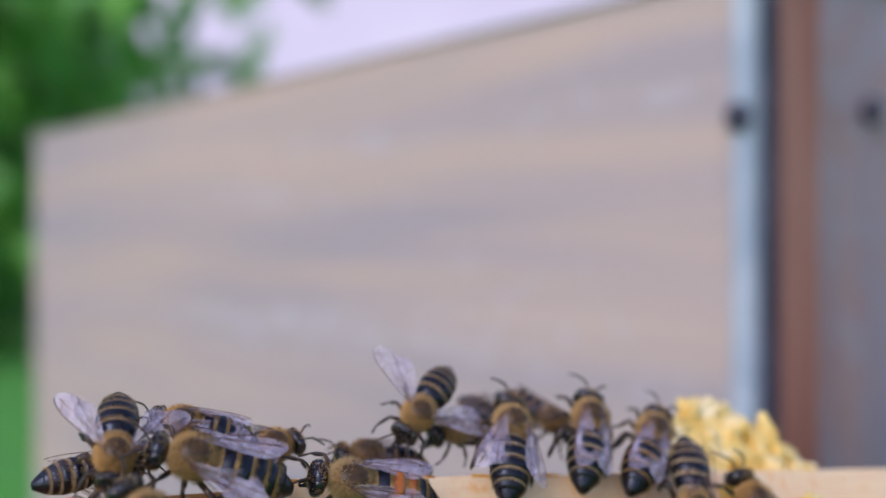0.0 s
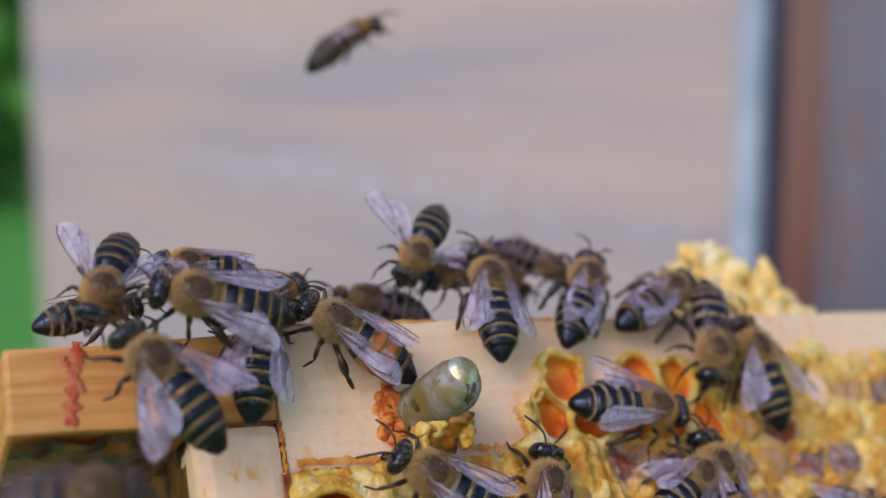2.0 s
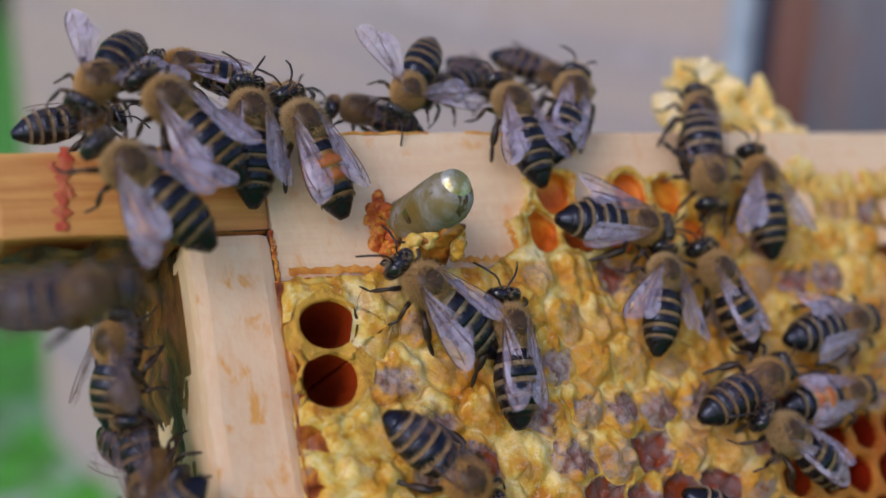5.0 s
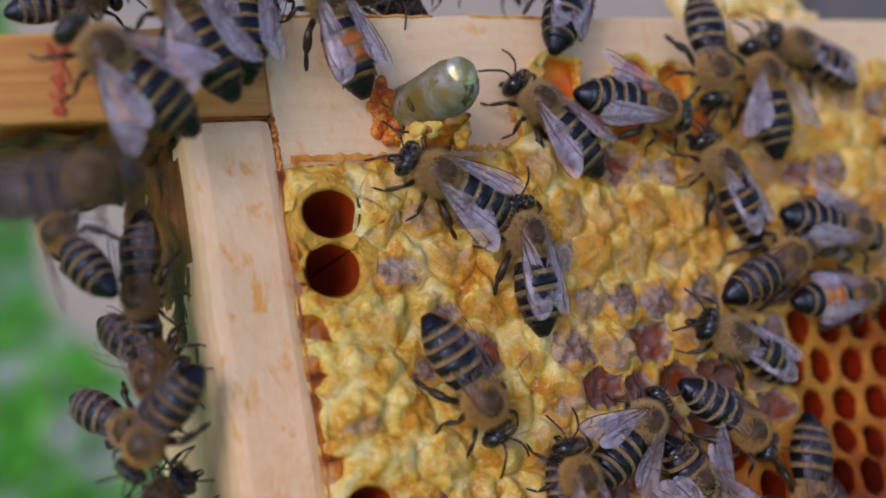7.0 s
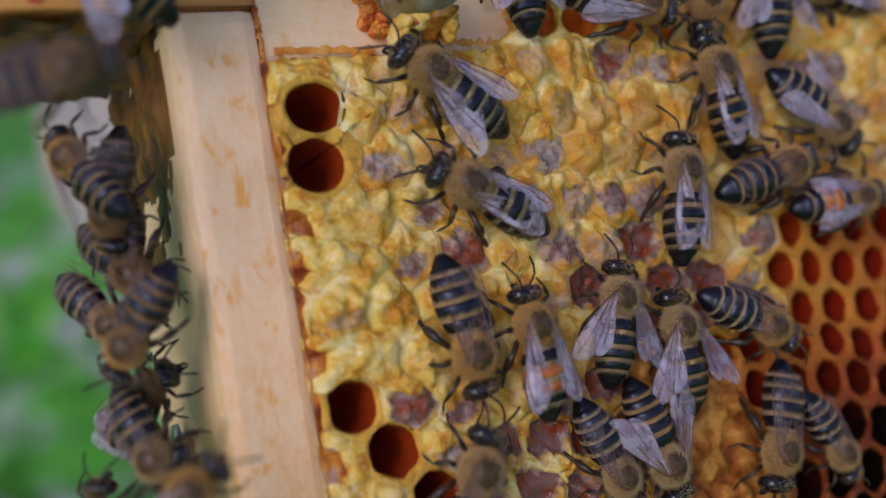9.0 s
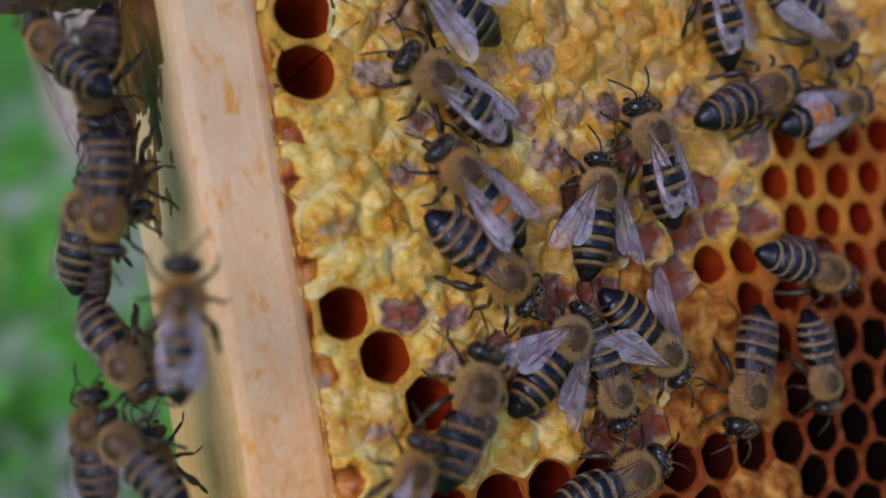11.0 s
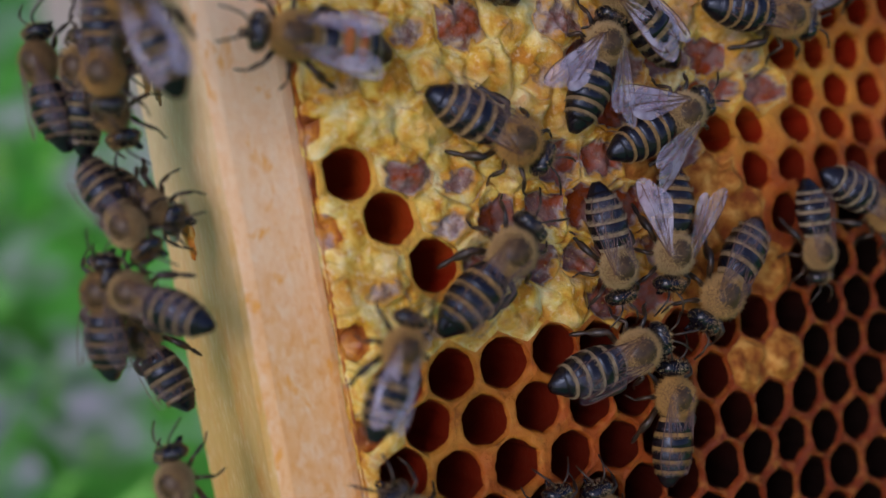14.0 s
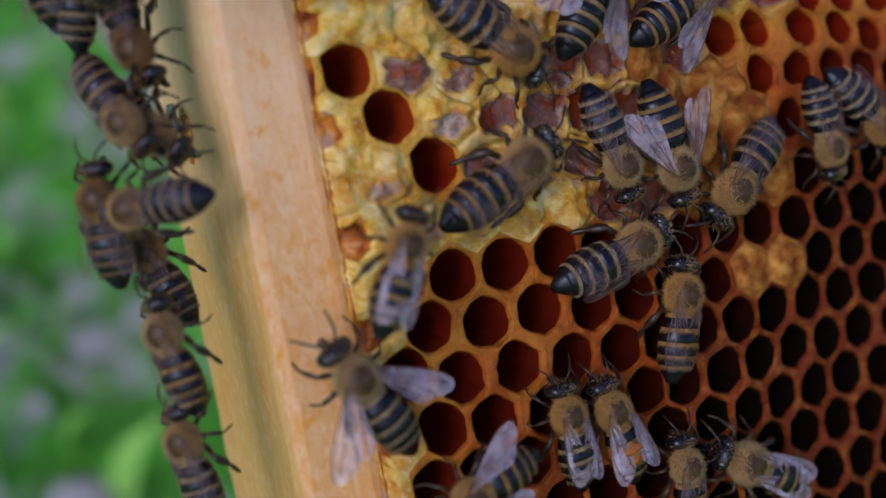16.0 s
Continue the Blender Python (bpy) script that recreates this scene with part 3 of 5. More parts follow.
# the tarnished metal peg in the top bar, with wax and resin round its foot
PEG = Vector((12.5, 2.0, 8.95))
bm = bmesh.new()
n, rings = 26, []
prof = [(0.0, 2.7), (1.0, 2.6), (3.0, 2.5), (6.0, 2.4), (7.6, 2.3), (8.5, 2.05), (9.0, 1.7), (9.3, 1.1), (9.4, 0.4)]
for d, rad in prof:
    ring = []
    for k in range(n):
        a = k * math.tau / n
        c = PEG + Vector((rad * math.cos(a), -d, rad * math.sin(a) - 0.03 * d))
        c += noise.noise_vector(c * 0.7) * 0.14
        ring.append(bm.verts.new(c * U))
    rings.append(ring)
for p, q in zip(rings, rings[1:]):
    for k in range(n):
        bm.faces.new((p[k], p[(k + 1) % n], q[(k + 1) % n], q[k]))
bm.faces.new(rings[-1])
peg = part("metal_peg", bm, brass, hf, "tarnished greenish metal peg with a bright tip", True)
# paler ball at the peg's end, painting in the sky's highlight on the tip
bm = bmesh.new()
ball(bm, (PEG + Vector((0.25, -8.55, 0.35))) * U, Vector((1.6, 1.15, 1.6)) * U, 18, 12)
bright = Mat("tip_glint_metal", 0.38, 0.8)
bright.put("Base Color", bright.ramp(bright.noise(bright.co, 700.0), (0.4, (0.5, 0.42, 0.14)), (0.6, (0.85, 0.82, 0.62))))
bright.bump(bright.noise(bright.co, 900.0), 0.5, 0.0003)
part("worn_tip", bm, bright, peg, "bright metal tip with its sky highlight put into the colour", True)
r = random.Random(17)
for k in range(16):
    bm = bmesh.new()
    blob(bm, PEG + Vector((-3.0 + r.uniform(-0.9, 1.0), r.uniform(-0.4, 0.2), 2.2 - 0.33 * k + r.uniform(-0.4, 0.4))), (r.uniform(0.5, 0.95), r.uniform(0.35, 0.7), r.uniform(0.45, 0.9)), 0.45, 3 + 5 * k)
    part("resin_lump", bm, resin, peg, "red-orange propolis lump", True)
bm = bmesh.new()
blob(bm, PEG + Vector((0.2, -1.8, -2.9)), (2.6, 2.4, 1.5), 0.5, 9)
blob(bm, PEG + Vector((0.8, -3.8, -2.5)), (1.7, 2.8, 0.9), 0.5, 11)
part("foot_wax", bm, scallop, peg, "orange-brown wax under the peg", True)
for k, (x, z) in enumerate(((-1.9, -2.9), (-2.2, -4.0), (2.3, -2.6), (2.0, -3.6), (-0.6, -2.4))):
    bm = bmesh.new()
    blob(bm, PEG + Vector((x, -2.4 - 0.3 * k, z)), (0.75, 1.6, 1.0), 0.6, 19 + 4 * k)
    part("wax_drip", bm, cap, peg, "pale yellow wax drip", True)

# ---- the comb ----
comb = part("wax_comb", block(-0.9, 390.5, 11.0, 13.5, -189, 4.2), wax, hf, "honeycomb, yellow capped honey above open brown brood cells")
PITCH = 4.74
# open cells that set the run of the rows
OPEN_LEFT = [(2.2, -0.1), (1.5, -4.9), (1.4, -24.7), (3.9, -29.0), (7.2, -33.3), (7.9, -42.6), (10.0, -47.3), (1.8, -49.4), (6.1, -51.3), (15.2, -47.3), (12.1, -51.6), (17.6, -52.6), (20.4, -48.4), (22.9, -52.9), (17.6, -42.4), (8.4, -55.6)]
OPEN_RIGHT = [(34.1, -48.8), (35.9, -53.3), (40.6, -53.1), (45.7, -53.2), (50.2, -53.4), (52.5, -49.6), (37.8, -58.0), (42.7, -57.9), (47.6, -58.0), (52.5, -57.8), (31.1, -62.1), (35.9, -62.3), (40.9, -62.1), (45.4, -62.2), (49.6, -62.5), (33.8, -65.9)]
OPEN_HIGH = [(42.2, -26.5), (44.3, -30.7), (48.5, -31.0), (52.7, -31.1)]


def lattice(i, j):
    x = 9.8 + PITCH * (i - (j % 2) / 2) - (0.0 if j < 0 else 0.055 * 4.27 * min(j, 5))
    return Vector((x, 0, -47.1 + (4.27 if j > 0 else 4.3) * j - 0.06 * (x - 5)))


PULL, OPEN, FIXED = [], set(), {}
GRID = {(i, j): lattice(i, j) for j in range(-8, 14) for i in range(-5, 16)}
for spot in OPEN_LEFT + OPEN_RIGHT + OPEN_HIGH:
    p = Vector((spot[0], 0, spot[1]))
    key = min((k for k in GRID if k not in OPEN), key=lambda k: (GRID[k] - p).length)
    OPEN.add(key)
    if spot in OPEN_LEFT[:2]:
        FIXED[key] = p
    PULL.append((GRID[key], p - GRID[key]))


@functools.lru_cache(None)
def centre(i, j):
    """Where the cell of column i in row j lies on the comb: the even rows, drawn towards the cells above."""
    if (i, j) in FIXED:
        return FIXED[i, j].copy()
    c = lattice(i, j)
    total, weight = Vector((0, 0, 0)), 0.1
    for at, way in PULL:
        w = math.exp(-((at - c).length / 3.6) ** 2)
        total += way * w
        weight += w
    k = noise.noise_vector(Vector((c.x * 0.31, 3.7, c.z * 0.31)))
    c = c + total / weight + Vector((k.x * 0.4, 0, k.z * 0.4))
    for p in FIXED.values():
        if (c - p).length < 5.5:
            c = p + (c - p).normalized() * 5.5
    return c


def around(i, j):
    o = j % 2
    return [(i + 1, j), (i + 1 - o, j + 1), (i - o, j + 1), (i - 1, j), (i - o, j - 1), (i + 1 - o, j - 1)]


def swell(x, z):
    """How far the comb's face lies behind the honey caps at x, z."""
    a = noise.noise(Vector((x * 0.07, 0, z * 0.07))) * 1.1 + noise.noise(Vector((x * 0.3, 5, z * 0.3))) * 0.35
    return a + 1.2 * min(max((x - 28) / 25, 0), 1)


def lumps(x, z):
    """The uneven wax of the caps."""
    return (0.7 * noise.noise(Vector((x * 0.33, 7, z * 0.33))) + 0.6 * noise.noise(Vector((x * 0.8, 1, z * 0.8)))
            + 0.3 * noise.noise(Vector((x * 1.8, 2, z * 1.8))) + 0.08 * noise.noise(Vector((x * 4, 3, z * 4))))


def sunk(c, kind, q):
    """How thin and wet the wax lies over the honey at q, in the closed cell round c: film from about 0.5, open honey from about 0.9."""
    a, b, d = (noise.noise(Vector((c.x * 1.3, s, c.z * 1.3))) for s in (31, 47, 59))
    if kind == "torn":
        top, wide, at = 1.2 + 0.7 * a, 1.5 + 0.9 * b, c + Vector((0.5 * d, 0, 0.4 * a))
    else:
        right = min(max((c.x - 14) / 14, 0), 1)
        top, wide, at = 0.52 + 0.75 * a + 0.12 * right, 1.25 + 0.9 * b + 0.4 * right, c + Vector((1.3 * d, 0, -0.7 + 0.9 * b))
    n = 0.75 * noise.noise(Vector((q.x * 0.7, 21, q.z * 0.7))) + 0.6 * noise.noise(Vector((q.x * 1.6, 22, q.z * 1.6)))
    near = math.hypot((q.x - at.x) / 1.3, (q.z - at.z) * 1.15) / max(wide, 0.5) + n
    return max(0.0, top) * min(max(1.75 - near, 0), 1) ** 0.7


@functools.lru_cache(None)
def kind_of(i, j):
    return state(centre(i, j), i, j)


def state(c, i, j):
    x, z = c.x, c.z
    r = noise.noise(Vector((x * 0.9, 9.1, z * 0.9)))
    if (i, j) in OPEN:
        return "open"
    if x < 0.9:
        return "recess" if z < -8 else "cap"
    if x > 24 and z > 4.0:
        return "amber" if (x < 48 and r > -0.25) else "cap"
    if z < -40.0 - 0.0 * x and x < 27:
        return "open"
    if 36.5 < x < 45 and -52 < z < -47:
        return "brood"
    if x >= 27 and z < -42.5:
        return "open"
    if x > 43.5 and z < -28.5 or (39 < x < 45 and -33 < z < -24.5):
        return "open"
    if x > 49 and z < -15.5:
        return "open"
    if x > 29 and z < -25:
        return "brood" if r > -0.3 else "torn"
    wear = min(max((x - 7) / 12, 0), 1) * min(max((-z - 4) / 26, 0), 1)
    return "torn" if x > 6 and r > 0.45 - 0.75 * wear else "cap"


SIDE = 6
N = 6 * SIDE
CLOSED = ("cap", "torn", "brood")
EDGE = -1.2


def edge_ring(i, j):
    c = centre(i, j)
    near = [centre(*k) for k in around(i, j)]
    corners = [(c + near[k] + near[(k + 1) % 6]) / 3 for k in range(6)]
    ring = [corners[k // SIDE].lerp(corners[(k // SIDE + 1) % 6], (k % SIDE) / SIDE) for k in range(N)]
    for p in ring:
        k = noise.noise_vector(Vector((p.x * 0.5, 6.3, p.z * 0.5)))
        if any((p - q).length < 3.3 for q in FIXED.values()):
            continue
        p += Vector((k.x, 0, k.z)) * (1.15 if p.z > -38 and p.x < 48 and all(math.hypot(p.x - a, p.z - b) > 3.4 for a, b in OPEN_LEFT[2:5]) else 0.2)
    if c.x < 3.5 and c.z > -8 and (i, j) in OPEN:
        ring = [c + (p - c).normalized() * max((p - c).length, 2.5) for p in ring]
    return c, ring


def cell_mesh(i, j, kind, outer):
    """One cell of the comb: its share of the wax walls, and its tube or its cap."""
    c, ring = edge_ring(i, j)
    bm = bmesh.new()
    wet = bm.verts.layers.float.new("wet")
    seed = noise.noise(Vector((c.x * 1.7, 1, c.z * 1.7)))
    shut = [kind_of(*k) in CLOSED for k in around(i, j)]

    def loop(k, depth, shape, bumpy=0.0):
        out = []
        for n, p in enumerate(ring):
            d = p - c
            if shape < 1 and kind in ("open", "amber", "recess"):
                d = d.lerp(d.normalized() * PITCH * 0.53, 1 - shape)
            if kind in ("open", "recess") and k < 0.93:
                d *= 1 + (0.09 if kind == "open" else 0.15) * noise.noise(Vector((p.x * 0.8, 4, p.z * 0.8)))
            if (i, j) in FIXED and k < 1:
                d = d.lerp(d.normalized() * PITCH * 0.57, min(1, max(0, (1 - k) * 12)))
                d = Vector((d.x * 1.12, 0, d.z * (0.88 if c.z > -2 else 0.99)))
            q = c + d * k
            if kind == "recess":
                q.x -= 1.9 * (1 - k)
            y = swell(q.x, q.z) + depth
            if bumpy:
                y += bumpy * lumps(q.x, q.z)
            if kind == "amber":
                y = min(y, 1.95 - 0.15 * k)
            damp_shade = 0.0
            if kind in ("cap", "torn"):
                if k < 0.97:
                    damp_shade = sunk(c, kind, q)
                    y += (0.75 if kind == "torn" else 0.35) * min(max((damp_shade - 0.4) / 0.35, 0), 1) * min(1, (1 - k) * 5)
                elif shut[(n // SIDE + 1) % 6] and (n % SIDE or shut[n // SIDE]):
                    # rims between closed cells: valley shade goes in through the wet value
                    side_k = kind_of(*around(i, j)[(n // SIDE + 1) % 6])
                    if kind == "torn" == side_k and n % SIDE:
                        damp_shade = 0.62 + 0.9 * noise.noise(Vector((q.x * 0.6, 33, q.z * 0.6)))
                        y += 0.25 + 0.45 * min(max((damp_shade - 0.4) / 0.35, 0), 1)
                    else:
                        y += 0.25
                        damp_shade = 0.16 + 0.75 * noise.noise(Vector((q.x * 0.45, 35, q.z * 0.45)))
            if q.x < EDGE:
                y = 2.1 - 0.25 * max(0.0, 1 - (EDGE - q.x))
                q.x = EDGE - 0.5 * (1 - math.exp((q.x - EDGE)))
            v = bm.verts.new(Vector((q.x, y, q.z)) * U)
            v[wet] = damp_shade
            out.append(v)
        return out

    if kind == "open":
        w = 0.05 * seed + (0.05 if c.x < 3 and c.z > -8 else -0.08 if c.x > 38 and c.z > -36 else 0.05)
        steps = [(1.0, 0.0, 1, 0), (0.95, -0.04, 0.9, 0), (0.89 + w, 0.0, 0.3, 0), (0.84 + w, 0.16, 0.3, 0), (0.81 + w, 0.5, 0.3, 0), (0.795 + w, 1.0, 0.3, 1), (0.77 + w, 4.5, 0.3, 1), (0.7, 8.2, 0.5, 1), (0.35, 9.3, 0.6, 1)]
    elif kind == "recess":
        steps = [(1.0, 0.0, 1, 0), (0.92, -0.12, 1, 0), (0.76, -0.2, 1, 0), (0.64, -0.08, 1, 0), (0.57, 0.35, 0.9, 0), (0.53, 0.9, 0.9, 1), (0.46, 1.5, 0.9, 1), (0.2, 1.8, 1, 1)]
    elif kind == "amber":
        steps = [(1.0, 0.0, 1, 0), (0.92, -0.15, 0.8, 0), (0.86, 0.0, 0.3, 0), (0.82, 0.6, 0.2, 0), (0.8, 1.2, 0.2, 1), (0.74, 2.2, 0.2, 1), (0.4, 2.6, 0.6, 1)]
    else:
        t = 1.0 + 1.2 * seed
        if kind == "torn":
            steps = [(1.0, 0.0, 1, 0), (0.93, -0.12, 1, 0), (0.84, -0.05, 1, 0), (0.73, 0.1, 1, 0), (0.6, 0.2, 1, 0), (0.45, 0.2, 1, 0), (0.3, 0.2, 1, 0), (0.15, 0.2, 1, 0)]
        else:
            steps = [(1.0, 0.0, 1, 0), (0.93, 0.08, 1, 0), (0.84, -0.1 * t, 1, 0), (0.72, -0.36 * t, 1, 0), (0.58, -0.52 * t, 1, 0), (0.44, -0.58 * t, 1, 0), (0.3, -0.56 * t, 1, 0), (0.15, -0.5 * t, 1, 0)]
    rough = {"recess": 0.3, "open": 0.25, "amber": 0.5, "torn": 1.0, "cap": 1.0, "brood": 0.7}[kind]
    loops = []
    for k, (f, d, shape, mat) in enumerate(steps):
        loops.append((loop(f, d, shape, rough if k > 1 else 0.4), mat))
    for (a, _), (b, m) in zip(loops, loops[1:]):
        for k in range(N):
            bm.faces.new((a[k], a[(k + 1) % N], b[(k + 1) % N], b[k])).material_index = m
    bm.faces.new(loops[-1][0]).material_index = loops[-1][1]
    # where the comb ends, its wall runs back to the wood
    near = around(i, j)
    for s in range(6):
        if near[(s + 1) % 6] in outer:
            a = loops[0][0]
            ks = [(s * SIDE + q) % N for q in range(SIDE + 1)]
            low = [bm.verts.new(a[k].co + Vector((0, 3.2 * U, 0))) for k in ks]
            for q in range(SIDE):
                bm.faces.new((a[ks[q + 1]], a[ks[q]], low[q], low[q + 1]))
    return bm


def inside(c):
    top = 3.0 if c.x < 22 else (11.5 if c.x < 58 else 9.0) + 2.5 * noise.noise(Vector((c.x * 0.13, 0, 0)))
    return -3.0 < c.x < 388 and -186 < c.z < top


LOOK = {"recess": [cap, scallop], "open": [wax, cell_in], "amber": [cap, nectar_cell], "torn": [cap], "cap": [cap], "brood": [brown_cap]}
near_cells, far_cells, outer = [], [], set()
for j in range(-34, 16):
    for i in range(-6, 84):
        c = centre(i, j)
        if not inside(c):
            outer.add((i, j))
        elif c.x < 72 and c.z > -72 and not (c.x > 62 and c.z < -60):
            near_cells.append((i, j))
        else:
            far_cells.append((i, j))
for i, j in near_cells:
    kind = kind_of(i, j)
    bm = cell_mesh(i, j, kind, outer)
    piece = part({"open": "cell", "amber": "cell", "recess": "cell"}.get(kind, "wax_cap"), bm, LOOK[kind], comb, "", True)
    # the rim takes the slope of the comb's face, so that neighbours join without a seam
    me = piece.data
    ways = [v.normal.copy() for v in me.vertices]
    for k in range(N):
        x, _, z = me.vertices[k].co / U
        h = [swell(x + a, z + c) + 0.4 * lumps(x + a, z + c) for a, c in ((0.2, 0), (-0.2, 0), (0, 0.2), (0, -0.2))]
        ways[k] = Vector(((h[0] - h[1]) / 0.4, -1, (h[2] - h[3]) / 0.4)).normalized()
    me.normals_split_custom_set_from_vertices(ways)

# the rest of the comb, past the part that comes near
verts, faces, mats = [], [], []
for i, j in far_cells:
    c = centre(i, j)
    near = [centre(*k) for k in around(i, j)]
    corners = [(c + near[k] + near[(k + 1) % 6]) / 3 for k in range(6)]
    b = len(verts)
    for f, d in ((1, 0), (0.84, 0.1), (0.78, 8.0)):
        for q in corners:
            p = c + (q - c) * f
            verts.append(Vector((p.x, swell(p.x, p.z) + d, p.z)) * U)
    for k in range(6):
        n = (k + 1) % 6
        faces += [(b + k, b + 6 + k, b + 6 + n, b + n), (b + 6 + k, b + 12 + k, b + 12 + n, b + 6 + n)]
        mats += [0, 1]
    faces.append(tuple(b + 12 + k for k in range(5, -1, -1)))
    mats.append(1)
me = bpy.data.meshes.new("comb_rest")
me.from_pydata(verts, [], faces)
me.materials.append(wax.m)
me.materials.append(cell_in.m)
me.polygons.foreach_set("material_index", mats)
far = new("comb_rest", me)
far.parent = comb
tagged(far, kind="stuff")

# ragged burr comb standing on the top bar
bm = bmesh.new()
r = random.Random(21)
for k, (x, y, z, rad) in enumerate(((50.5, 6, 22.5, 2.6), (53.5, 6, 26.0, 2.8), (57.2, 6, 25.6, 2.7), (61, 6.5, 22.8, 2.8), (64.8, 7, 21.2, 2.5), (55, 6, 20.5, 4.0), (60.5, 6, 19.4, 3.4), (51, 5, 19, 3.0), (66.5, 6, 18.6, 2.6))):
    blob(bm, (x, y, z), (rad, rad * 0.75, rad), 0.75, 60 + 3 * k)
for k in range(46):
    x = r.uniform(49.5, 66)
    top = 28.2 - 0.045 * (x - 54) ** 2
    blob(bm, (x, r.uniform(3.8, 6.5), r.uniform(18, max(top, 19))), (r.uniform(0.5, 1.1), 0.8, r.uniform(0.6, 1.5)), 0.7, 90 + k)
burr_ob = part("burr_comb", bm, burr, hf, "ragged bright yellow burr comb on the top bar", True)
melt = burr_ob.modifiers.new("melt", "REMESH")
melt.mode, melt.voxel_size, melt.use_smooth_shade = "VOXEL", 0.0004, True
# wax drawn over the face of the top bar
bm = bmesh.new()
for k in range(240):
    x = r.uniform(50, 110)
    top = 12.0 + 3.0 * noise.noise(Vector((x * 0.11, 4, 0))) + (2.0 if 48 < x < 66 else 0)
    z = top - abs(r.gauss(0, 2.2))
    ball(bm, Vector((x, r.uniform(1.2, 2.2), z)) * U, Vector((r.uniform(0.3, 0.9), 0.6, r.uniform(0.5, 1.8))) * U, 7, 5)
part("wax_run", bm, cap, hf, "lumpy yellow wax over the bar's face", True)


# ---- bees ----
MM = 0.001


def bee_wing(fore):
    """A wing's outline as pairs along its length, the hind edge first, in millimetres."""
    n = 20
    lo, hi = [], []
    length, wide = (8.2, 2.75) if fore else (5.8, 1.9)
    for k in range(n + 1):
        u = math.sin(k / n * math.pi / 2) ** 0.9
        x = length * u
        tip = math.sqrt(max(0.0, 1 - max(0.0, (u - 0.68) / 0.32) ** 2))
        body = (0.16 + 0.84 * min(u / 0.68, 1) ** 0.9)
        mid = -0.3 * wide
        lo.append((x, mid + (-wide * 0.86 * body - mid) * tip))
        hi.append((x, mid + (0.16 * math.sin(math.pi * u) + 0.02 - mid) * tip))
    return lo, hi


def wing_meshes(fore):
    lo, hi = bee_wing(fore)
    bm = bmesh.new()
    rows = []
    for (x, a), (_, b) in zip(lo, hi):
        rows.append([bm.verts.new(Vector((x, a + (b - a) * q / 4, 0.12 * math.sin(q * 1.3 + x * 0.9) * (q != 4) + 0.02 * x)) * MM) for q in range(5)])
    for p, q in zip(rows, rows[1:]):
        for k in range(4):
            bm.faces.new((p[k], q[k], q[k + 1], p[k + 1]))
    film = bm
    bm = bmesh.new()

    def rib(pts, rad):
        tube(bm, [Vector((x, y, 0.05 + 0.02 * x)) * MM for x, y in pts], [rad * MM] * len(pts), 4)

    rib(hi[:-3], 0.055)
    if fore:
        rib([(0, 0), (2.5, -0.35), (5, -0.75), (7.6, -0.9)], 0.045)
        rib([(0, -0.05), (2.5, -0.9), (4.6, -1.5), (6.6, -2.2)], 0.04)
        rib([(5.0, -0.75), (5.6, -1.4), (5.9, -2.0)], 0.03)
        rib([(6.4, 0.08), (6.6, -0.4), (7.3, -0.95)], 0.03)
        rib([(3.3, -0.45), (3.7, -1.2)], 0.03)
        rib([(0.3, -0.2), (2.4, -1.1), (3.6, -1.6)], 0.035)
        rib([(7.0, -0.9), (6.6, -1.6), (7.2, -2.1)], 0.03)
    else:
        rib([(0, 0), (2.2, -0.5), (4.4, -0.8)], 0.035)
        rib([(0.2, -0.1), (1.8, -0.9), (3.2, -1.5)], 0.03)
    return film, bm


def bee_leg(pts, rad, n=6):
    bm = bmesh.new()
    fine, rr = [], []
    for k, (p, q) in enumerate(zip(pts, pts[1:])):
        p, q = Vector(p), Vector(q)
        for s in (0.0, 0.3, 0.7):
            fine.append(p.lerp(q, s) * MM)
            rr.append(rad[k] * (0.72, 1.0, 0.95)[(0.0, 0.3, 0.7).index(s)] * MM)
    fine.append(Vector(pts[-1]) * MM)
    rr.append(rad[-1] * 0.5 * MM)
    tube(bm, fine, rr, n)
    return bm


def hair(bm, at, way, length, rad, mat):
    """One stiff hair: a three-sided spike."""
    q = way.to_track_quat("Z", "Y")
    base = [bm.verts.new(at + q @ Vector((math.cos(a), math.sin(a), 0)) * rad) for a in (0, 2.1, 4.2)]
    tip = bm.verts.new(at + way * length)
    for k in range(3):
        bm.faces.new((base[k], base[(k + 1) % 3], tip)).material_index = mat


